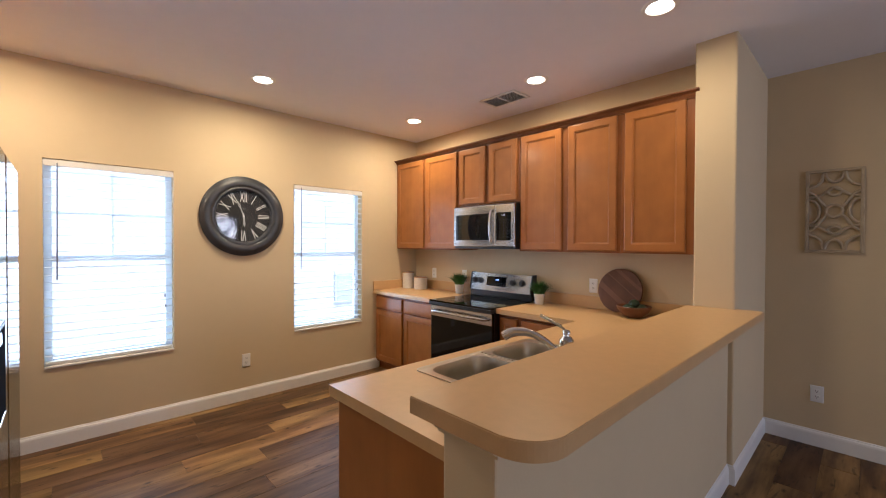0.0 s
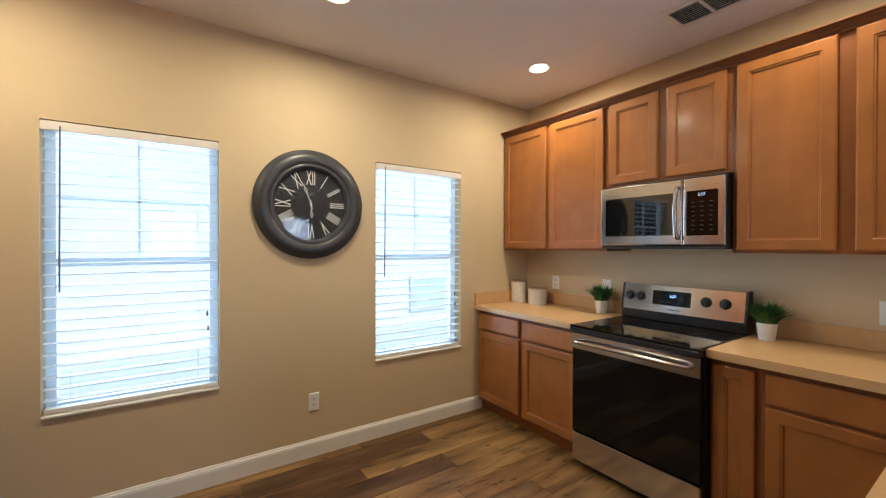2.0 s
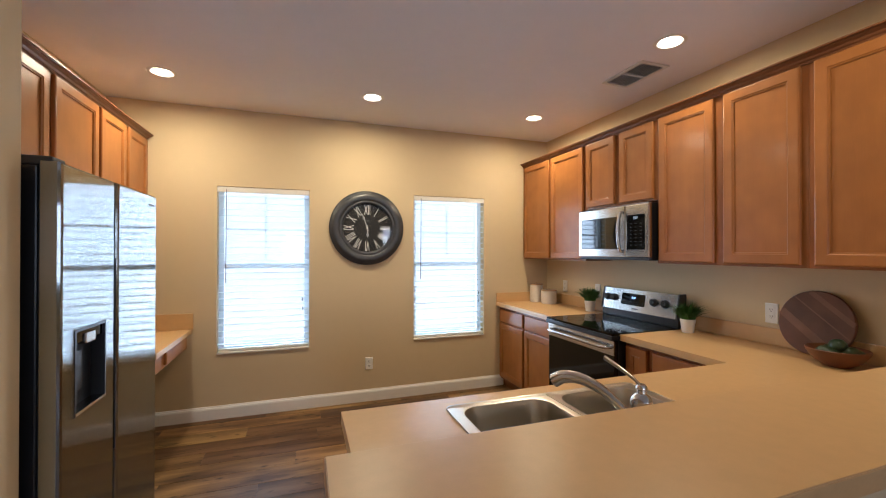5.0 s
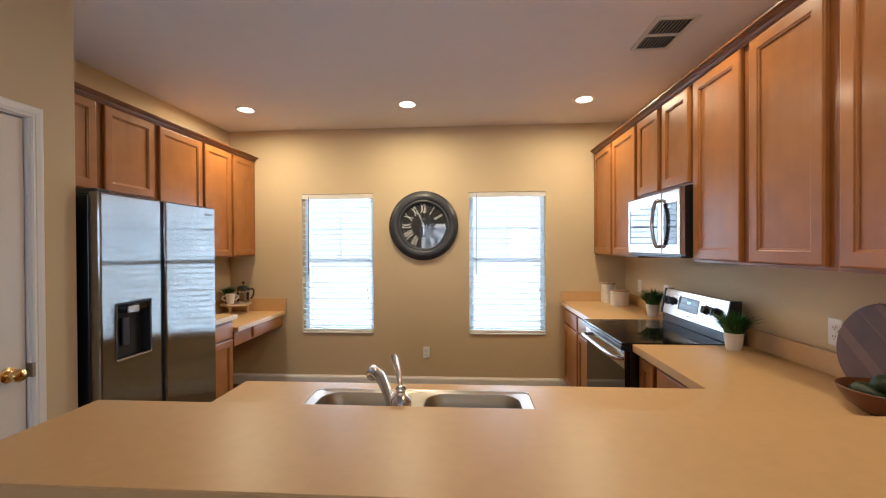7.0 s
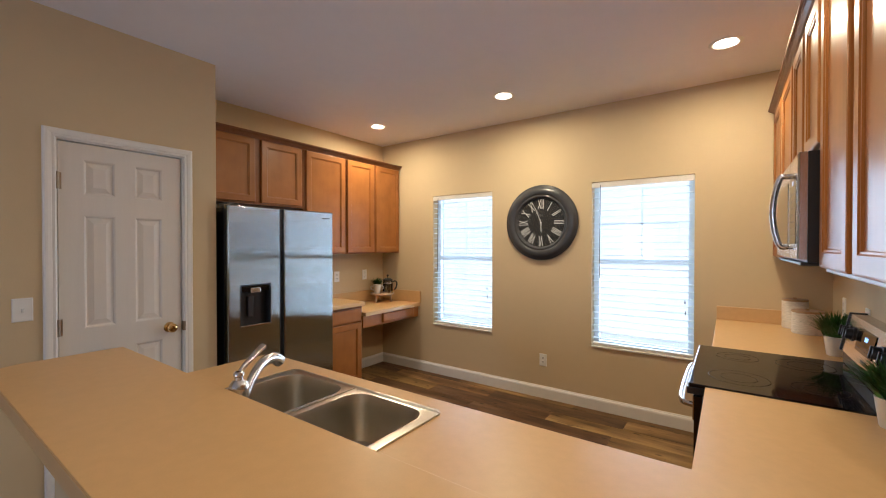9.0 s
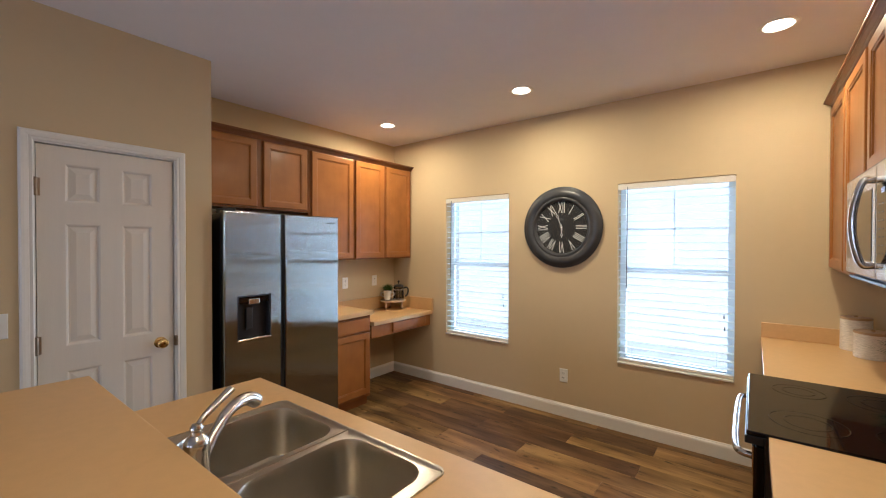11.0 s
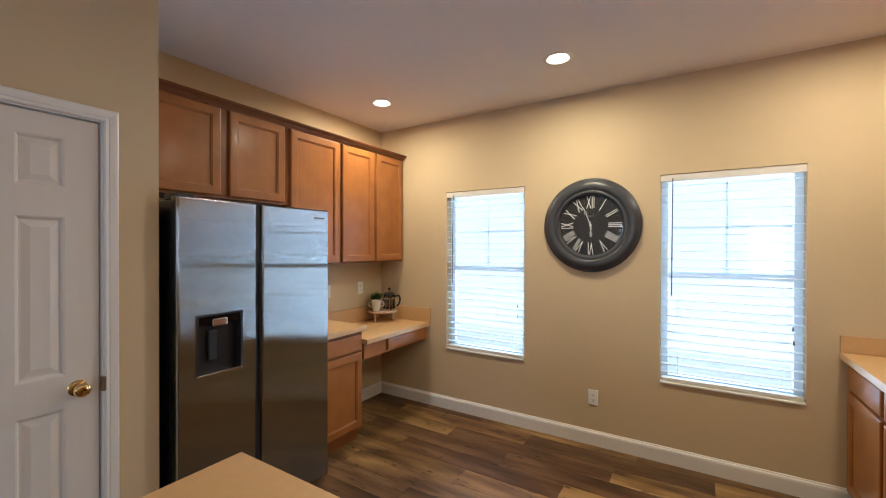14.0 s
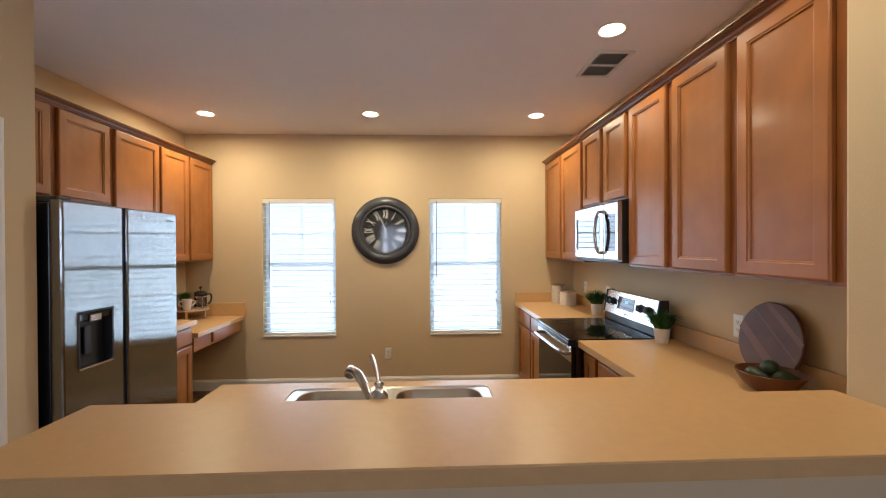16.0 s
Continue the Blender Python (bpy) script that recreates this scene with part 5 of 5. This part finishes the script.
# ---- outlets and switch ----
def outlet(m, label="white duplex wall outlet"):
    o = thing("wall_outlet", m.translation, label, "outlet", "wall outlets")
    part("plate", rect_loft(bmesh.new(), m, 0.072, 0.117, [(0, 0.0005), (0, 0.003), (0.004, 0.006), (0.006, 0.0062)]), SWITCH, o)
    for s in (-1, 1):
        bm = bmesh.new()
        prism(bm, [(0.016 * math.cos(a) * 1.05, 0.0145 * math.sin(a)) for a in (2 * math.pi * i / 16 for i in range(16))], 0.006, 0.0085, m=m @ Matrix.Translation((0, s * 0.020, 0)))
        r = part("receptacle", bm, SWITCH, o)
        # raised dark marks paint the shade of the plug holes
        bm = bmesh.new()
        for x in (-0.006, 0.006):
            box(bm, x - 0.0017, x + 0.0017, s * 0.020 - 0.002, s * 0.020 + 0.007, 0.0085, 0.0089, m=m)
        box(bm, -0.0026, 0.0026, s * 0.020 - 0.010, s * 0.020 - 0.006, 0.0085, 0.0089, m=m)
        part("slots", bm, OPENING_SHADE, r)


outlet(face_to(1.243, NORTH, 0.362, "south"))
outlet(face_to(EAST, 1.612, 1.085, "west"))
outlet(face_to(EAST, 3.095, 1.085, "west"))
outlet(face_to(EAST, 3.592, 1.085, "west"))
outlet(face_to(WEST, 3.205, 1.108, "east"))
outlet(face_to(WEST, 3.620, 1.108, "east"))
outlet(face_to(FAR_EAST, 0.281, 0.372, "west"))

m = face_to(JUT, 0.672, 1.135, "east")
s = thing("light_switch", m.translation, "white toggle light switch plate beside the pantry door", "switch")
part("plate", rect_loft(bmesh.new(), m, 0.076, 0.117, [(0, 0.0005), (0, 0.003), (0.004, 0.006), (0.006, 0.0062)]), SWITCH, s)
part("toggle", block(-0.005, 0.005, -0.010, 0.010, 0.004, 0.016, 0.002, m=m @ pose(0, 0, 0, 18, 0, 0)), SWITCH, s)
for y in (-0.042, 0.042):
    part("screw", lathe(bmesh.new(), m @ Matrix.Translation((0, y, 0.006)), [(0.003, 0), (0.003, 0.001), (0, 0.0012)], 10), SWITCH, s)


# ---- things on the counters ----
def blades(bm, at, count, height, spread, base, wide=0.0042):
    for _ in range(count):
        a, b = random.uniform(0, 2 * math.pi), base * math.sqrt(random.random())
        p = Vector((at[0] + b * math.cos(a), at[1] + b * math.sin(a), at[2]))
        a2, lean = a + random.uniform(-0.7, 0.7), spread * (0.15 + random.random()) * (0.35 + b / base)
        h, w = height * random.uniform(0.62, 1.05), wide * random.uniform(0.7, 1.2)
        out = Vector((math.cos(a2), math.sin(a2), 0))
        side = Vector((-math.sin(a2 + random.uniform(-1, 1)), math.cos(a2), 0)).normalized()
        rows = []
        for k in range(4):
            t = k / 3
            q = p + out * lean * t * t + Vector((0, 0, h * (t - 0.22 * lean / spread * t * t)))
            ww = w * (1 - t) ** 0.7
            rows.append([bm.verts.new(q)] if k == 3 else [bm.verts.new(q - side * ww), bm.verts.new(q + side * ww)])
        for r, q in zip(rows, rows[1:]):
            bm.faces.new((*r, *q[::-1]))
    return bm


def potted_grass(at, scale, label):
    p = thing("potted_grass", at, label, "plant", "potted counter plants")
    m = Matrix.Translation(at) @ Matrix.Scale(scale, 4)
    part("pot", lathe(bmesh.new(), m, [(0, 0), (0.036, 0), (0.038, 0.004), (0.049, 0.088), (0.050, 0.096), (0.046, 0.097), (0.044, 0.086), (0.042, 0.078)], 32), WHITE_CERAMIC, p, "white speckled ceramic pot", smooth=True)
    part("soil", lathe(bmesh.new(), m, [(0.0435, 0.082), (0.0, 0.085)], 24), SOIL, p)
    top = Vector(at) + Vector((0, 0, 0.082 * scale))
    part("grass", blades(bmesh.new(), top, 420, 0.150 * scale, 0.100 * scale, 0.042 * scale, 0.0058), LEAF, p, "bright green grass blades")
    part("inner_grass", blades(bmesh.new(), top, 120, 0.110 * scale, 0.05 * scale, 0.038 * scale), LEAF_DARK, p)


potted_grass((3.100, 2.040, CT), 0.95, "small green grass plant in a white pot beside the range")
potted_grass((3.130, 3.060, CT), 1.0, "small green grass plant in a white pot on the window side of the range")


def canister(x, y, r, h):
    c = thing("canister", (x, y, CT), "ribbed white canister with a pale wooden lid", "canister", "kitchen canisters")
    prof = [(0, 0), (r * 0.96, 0), (r, 0.004)]
    n = int(h / 0.008)
    for i in range(n):
        z = 0.006 + (h - 0.012) * i / n
        prof += [(r, z), (r - 0.0014, z + (h - 0.012) / n * 0.5)]
    prof += [(r, h - 0.004), (r - 0.004, h), (0, h)]
    part("jar", lathe(bmesh.new(), Matrix.Translation((x, y, CT)), prof, 36), WOVEN, c, smooth=True)
    lid = part("lid", lathe(bmesh.new(), Matrix.Translation((x, y, CT + h)), [(0, 0.0003), (r * 0.98, 0.0003), (r, 0.003), (r, 0.010), (r * 0.97, 0.013), (0, 0.013)], 36), LID_WOOD, c, "pale wooden lid", smooth=True)
    part("knob", lathe(bmesh.new(), Matrix.Translation((x, y, CT + h + 0.013)), [(0, 0), (0.008, 0), (0.010, 0.006), (0.008, 0.011), (0, 0.012)], 14), LID_WOOD, lid, smooth=True)


canister(3.050, 3.838, 0.070, 0.182)
canister(3.092, 3.660, 0.080, 0.132)


def cutting_board():
    r, lean = 0.171, 9.0
    y = 1.372
    c = thing("cutting_board", (3.18, y, CT), "round dark walnut cutting board leaning against the wall", "cutting board")
    m = Matrix.Translation((EAST - 0.078, y, CT + 0.001)) @ pose(0, 0, 0, 0, 0, 0) @ pose(0, 0, 0, 0, lean, 0) @ Matrix.Translation((0, 0, r)) @ pose(0, 0, 0, 0, -90, 0)
    part("board", lathe(bmesh.new(), m, [(0, -0.009), (r - 0.004, -0.009), (r, -0.005), (r, 0.005), (r - 0.004, 0.009), (0, 0.009)], 56), WALNUT, c, smooth=True)
    bm = bmesh.new()
    for off, w in ((-0.042, 0.0032), (0.060, 0.020), (-0.110, 0.012)):
        half = math.sqrt(r * r - off * off) - 0.006
        box(bm, -half, half, off - w, off + w, 0.0088, 0.0094, m=m @ pose(0, 0, 0, 0, 0, 52))
    part("inlay", bm, WALNUT_PALE, c, "paler wood strip")


cutting_board()


def fruit_bowl():
    x, y = 3.056, 1.210
    b = thing("wooden_bowl", (x, y, CT), "shallow turned wooden bowl on the counter", "bowl")
    part("shell", lathe(bmesh.new(), Matrix.Translation((x, y, CT)), [(0, 0.0), (0.050, 0.0), (0.056, 0.004), (0.090, 0.030), (0.114, 0.066), (0.119, 0.082), (0.116, 0.085), (0.110, 0.079), (0.085, 0.040), (0.050, 0.016), (0, 0.012)], 48), BOWL_WOOD, b, smooth=True)
    for k, (dx, dy, dz, turn) in enumerate(((-0.040, 0.018, 0.062, 20), (0.036, 0.040, 0.064, 100), (0.018, -0.045, 0.066, 60), (0.0, 0.0, 0.098, 140))):
        at = Vector((x + dx, y + dy, CT + dz))
        a = thing("avocado", at, "dark green avocado in the wooden bowl", "fruit", "fruit in the bowl")
        mm = Matrix.Translation(at) @ pose(0, 0, 0, 90, 0, turn)
        part("skin", lathe(bmesh.new(), mm, [(0, -0.045), (0.016, -0.042), (0.030, -0.028), (0.034, -0.010), (0.030, 0.012), (0.020, 0.034), (0.012, 0.048), (0.005, 0.053), (0, 0.054)], 20), AVOCADO, a, smooth=True)


fruit_bowl()


def desk_set():
    x, y, k = -0.685, 3.745, 1.22
    t = thing("round_riser", (x, y, DZ), "round pale wooden riser tray on short legs, on the desk", "tray")
    part("top", lathe(bmesh.new(), Matrix.Translation((x, y, DZ + 0.088)), [(0, 0), (0.138, 0), (0.143, 0.004), (0.143, 0.015), (0.138, 0.019), (0.130, 0.016), (0, 0.016)], 44), TRAY_WOOD, t, smooth=True)
    for i in range(3):
        a = radians(30 + 120 * i)
        part("leg", lathe(bmesh.new(), Matrix.Translation((x + 0.105 * math.cos(a), y + 0.105 * math.sin(a), DZ)), [(0, 0), (0.008, 0), (0.010, 0.03), (0.013, 0.088), (0, 0.088)], 12), TRAY_WOOD, t, smooth=True)
    z = DZ + 0.1042
    mx, my = x - 0.015, y - 0.072
    m = Matrix.Translation((mx, my, z)) @ Matrix.Scale(k, 4)
    g = thing("mug", (mx, my, z), "white ceramic mug on the riser tray", "mug")
    part("cup", lathe(bmesh.new(), m, [(0, 0), (0.022, 0), (0.026, 0.003), (0.033, 0.055), (0.037, 0.085), (0.035, 0.086), (0.030, 0.055), (0.022, 0.006), (0, 0.005)], 28), WHITE_CERAMIC, g, smooth=True)
    for side in (-1, 1):
        part("handle", tube(bmesh.new(), [m @ p for p in arc([(0.022 * side, 0.026 * side, 0.070), (0.037 * side, 0.042 * side, 0.068), (0.038 * side, 0.044 * side, 0.046), (0.021 * side, 0.024 * side, 0.030)], 6)], 0.0052, 10), WHITE_CERAMIC, g, smooth=True)
    px, py = x - 0.075, y - 0.005
    m = Matrix.Translation((px, py, z)) @ Matrix.Scale(k, 4)
    p = thing("potted_grass", (px, py, z), "tiny green plant in a dark pot on the riser tray", "plant", "potted counter plants")
    part("pot", lathe(bmesh.new(), m, [(0, 0), (0.026, 0), (0.034, 0.075), (0.031, 0.076), (0.030, 0.066), (0, 0.066)], 24), GREY_PLASTIC, p, smooth=True)
    part("grass", blades(bmesh.new(), (px, py, z + 0.066 * k), 260, 0.105, 0.075, 0.036, 0.0045), LEAF, p, "green leaves")
    fx, fy = x + 0.060, y + 0.030
    f = thing("french_press", (fx, fy, z), "glass french press with a black handle and steel frame", "coffee press")
    m = Matrix.Translation((fx, fy, z)) @ Matrix.Scale(k, 4)
    part("beaker", lathe(bmesh.new(), m, [(0, 0.006), (0.042, 0.006), (0.044, 0.010), (0.044, 0.118), (0.046, 0.122), (0.044, 0.122), (0.042, 0.117), (0.042, 0.010), (0, 0.008)], 32), POT_GLASS, f, smooth=True)
    bm = lathe(bmesh.new(), m, [(0.0455, 0.004), (0.0465, 0.004), (0.0465, 0.018), (0.0455, 0.018)], 32, close=True)
    lathe(bm, m, [(0.0455, 0.092), (0.0465, 0.092), (0.0465, 0.104), (0.0455, 0.104)], 32, close=True)
    for i in range(4):
        a = radians(45 + 90 * i)
        tube(bm, [m @ Vector((0.046 * math.cos(a), 0.046 * math.sin(a), 0)), m @ Vector((0.046 * math.cos(a), 0.046 * math.sin(a), 0.10))], 0.0036, 8)
    part("steel_holder", bm, NICKEL, f)
    part("lid", lathe(bmesh.new(), m, [(0.0, 0.1225), (0.047, 0.1225), (0.046, 0.132), (0.030, 0.142), (0.004, 0.145), (0.0035, 0.160), (0.010, 0.165), (0.011, 0.174), (0.006, 0.180), (0, 0.181)], 28), BLACK_PLASTIC, f, smooth=True)
    part("plunger_plate", lathe(bmesh.new(), m, [(0, 0.098), (0.040, 0.098), (0.040, 0.101), (0.003, 0.101), (0.003, 0.122), (0, 0.122)], 24), NICKEL, f)
    part("handle", tube(bmesh.new(), [m @ p for p in arc([(0.024, 0.040, 0.108), (0.042, 0.068, 0.112), (0.048, 0.078, 0.085), (0.043, 0.069, 0.045), (0.033, 0.054, 0.030)], 6)], 0.009, 10), BLACK_PLASTIC, f, smooth=True)


desk_set()


# ---- carved wall art beyond the bar ----
def wall_art():
    y0, y1, z0, z1, x = 0.060, 0.356, 1.377, 1.958, FAR_EAST - 0.002
    a = thing("wall_art", (x, (y0 + y1) / 2, z0), "tan carved wooden lattice panel hung on the wall", "wall art")
    bm = bmesh.new()
    f = 0.020
    for p, q, r, s in ((y0, y0 + f, z0, z1), (y1 - f, y1, z0, z1), (y0 + f, y1 - f, z0, z0 + f), (y0 + f, y1 - f, z1 - f, z1)):
        box(bm, x - 0.022, x, p, q, r, s, 0.003)
    part("panel_frame", bm, ART_WOOD, a)
    ym, zm, w, h = (y0 + y1) / 2, (z0 + z1) / 2, (y1 - y0) / 2 - f, (z1 - z0) / 2 - f

    def rib(points):
        part("rib", tube(bmesh.new(), [(x - 0.012, ym + u * w, zm + v * h) for u, v in points], 0.0100, 8), ART_WOOD, a, smooth=True)
    circle = lambda cu, cv, ru, rv, a0, a1: [(cu + ru * math.cos(radians(t)), cv + rv * math.sin(radians(t))) for t in [a0 + (a1 - a0) * i / 18 for i in range(19)]]
    rib(circle(0, 0, 0.33, 0.16, 0, 360))
    for su in (-1, 1):
        rib(circle(su * 1.0, 0, 0.42, 0.30, 90 if su > 0 else -90, 270 if su > 0 else 90))
        for sv in (-1, 1):
            rib([(su * 1.0, sv * 0.62), (su * 0.75, sv * 0.66), (su * 0.5, sv * 0.78), (su * 0.42, sv * 0.99)])
            rib([(su * 1.0, sv * 0.36), (su * 0.6, sv * 0.40), (su * 0.25, sv * 0.52), (0, sv * 0.60)])
            rib([(su * 0.30, sv * 0.10), (su * 0.5, sv * 0.22), (su * 0.75, sv * 0.42), (su * 1.0, sv * 0.50)])
    for sv in (-1, 1):
        rib(circle(0, sv * 0.98, 0.36, 0.24, 180 if sv > 0 else 0, 360 if sv > 0 else 180))
        rib(circle(0, sv * 0.50, 0.26, 0.10, 0, 360))


wall_art()

# ---- outdoors ----
bm = bmesh.new()
bmesh.ops.create_grid(bm, x_segments=4, y_segments=4, size=400)
bmesh.ops.translate(bm, verts=bm.verts, vec=(0, 0, -0.35))
solid("ground", bm, GRASS, "pale gravel ground outside the windows", "ground")

h = thing("neighbour_house", (2.0, 9.0, -0.35), "pale two-storey stucco house across the side yard", "house")
part("wall", block(-3.5, 11.0, 9.0, 16.0, -0.35, 5.8), SIDING, h)
for a, b, lo, hi in ((4.9, 5.75, 0.02, 0.68),):
    w = part("window", block(a - 0.06, b + 0.06, 8.955, 8.998, lo - 0.06, hi + 0.06, 0.01), VINYL, h)
    part("pane", block(a, b, 8.945, 8.954, lo, hi), DIM_GLASS, w)
bm = bmesh.new()
e = [[bm.verts.new((x, y, z)) for y, z in ((8.7, 5.8), (8.7, 5.95), (12.5, 8.2), (16.3, 5.95), (16.3, 5.8))] for x in (-4.0, 11.5)]
for i in range(5):
    bm.faces.new((e[0][i], e[0][(i + 1) % 5], e[1][(i + 1) % 5], e[1][i]))
bm.faces.new(e[0])
bm.faces.new(e[1][::-1])
part("roof", bm, ROOFING, h)


def tree(at, height, spread):
    t = thing("tree", at, "broad leafy green tree in the yard", "tree", "yard trees")
    base = Vector(at)
    bm = tube(bmesh.new(), arc([base, base + Vector((0.1, 0.05, height * 0.25)), base + Vector((0.02, 0.1, height * 0.6))], 5), [0.18 - 0.010 * i for i in range(11)], 10)
    tips = []
    for i in range(9):
        a = 2.4 * i + random.uniform(-0.3, 0.3)
        s = base + Vector((0.05, 0.08, height * (0.24 + 0.035 * i)))
        tip = s + Vector((math.cos(a) * spread * random.uniform(0.5, 0.9), math.sin(a) * spread * random.uniform(0.5, 0.9), height * random.uniform(0.12, 0.36)))
        tube(bm, arc([s, (s + tip) / 2 + Vector((0, 0, 0.12)), tip], 4), [0.07 - 0.0065 * k for k in range(9)], 7)
        tips.append(tip)
    part("trunk", bm, BARK, t, smooth=True)
    bm = bmesh.new()
    for tip in tips:
        for _ in range(170):
            c = tip + Vector((random.gauss(0, spread * 0.22), random.gauss(0, spread * 0.22), random.gauss(0, height * 0.08)))
            m = Matrix.Translation(c) @ pose(0, 0, 0, random.uniform(0, 360), random.uniform(0, 360), random.uniform(0, 360))
            s = random.uniform(0.05, 0.11)
            v = [bm.verts.new(m @ Vector(p)) for p in ((-s, 0, 0), (0, -s * 0.45, 0.01), (s, 0, 0), (0, s * 0.45, 0.01))]
            bm.faces.new(v)
    part("crown", bm, FOLIAGE, t)


tree((-6.5, 7.6, -0.35), 5.0, 1.7)

# ---- floor planks ----
PW, PL = 0.180, 1.22
shared = {}


def plank(x0, x1, y0, y1):
    key = (round(x1 - x0, 3), round(y1 - y0, 3))
    if key not in shared:
        a, b = key[0] / 2 - 0.0006, key[1] / 2 - 0.0006
        bm = rect_loft(bmesh.new(), Matrix(), 2 * a, 2 * b, [(0, -0.003), (0, -0.0012), (0.0012, 0.0)], back=False)
        me = bpy.data.meshes.new("plank")
        bm.to_mesh(me)
        bm.free()
        me.materials.append(PLANK)
        shared[key] = me
    p = new("plank", shared[key])
    p.parent = floor
    p.location = ((x0 + x1) / 2, (y0 + y1) / 2, 0)


y = SOUTH
row = 0
while y < NORTH - 0.01:
    y1 = min(y + PW, NORTH)
    left, right = (WEST if y >= 1.55 else JUT), (FAR_EAST if y1 < 0.62 else EAST)
    x = left - ((row * 0.437 + random.uniform(0, 0.12)) % 1.0) * PL
    while x < right - 0.001:
        a, b = max(x, left), min(x + PL, right)
        if b - a > 0.02:
            plank(a, b, y, y1)
        x += PL
    y, row = y1, row + 1
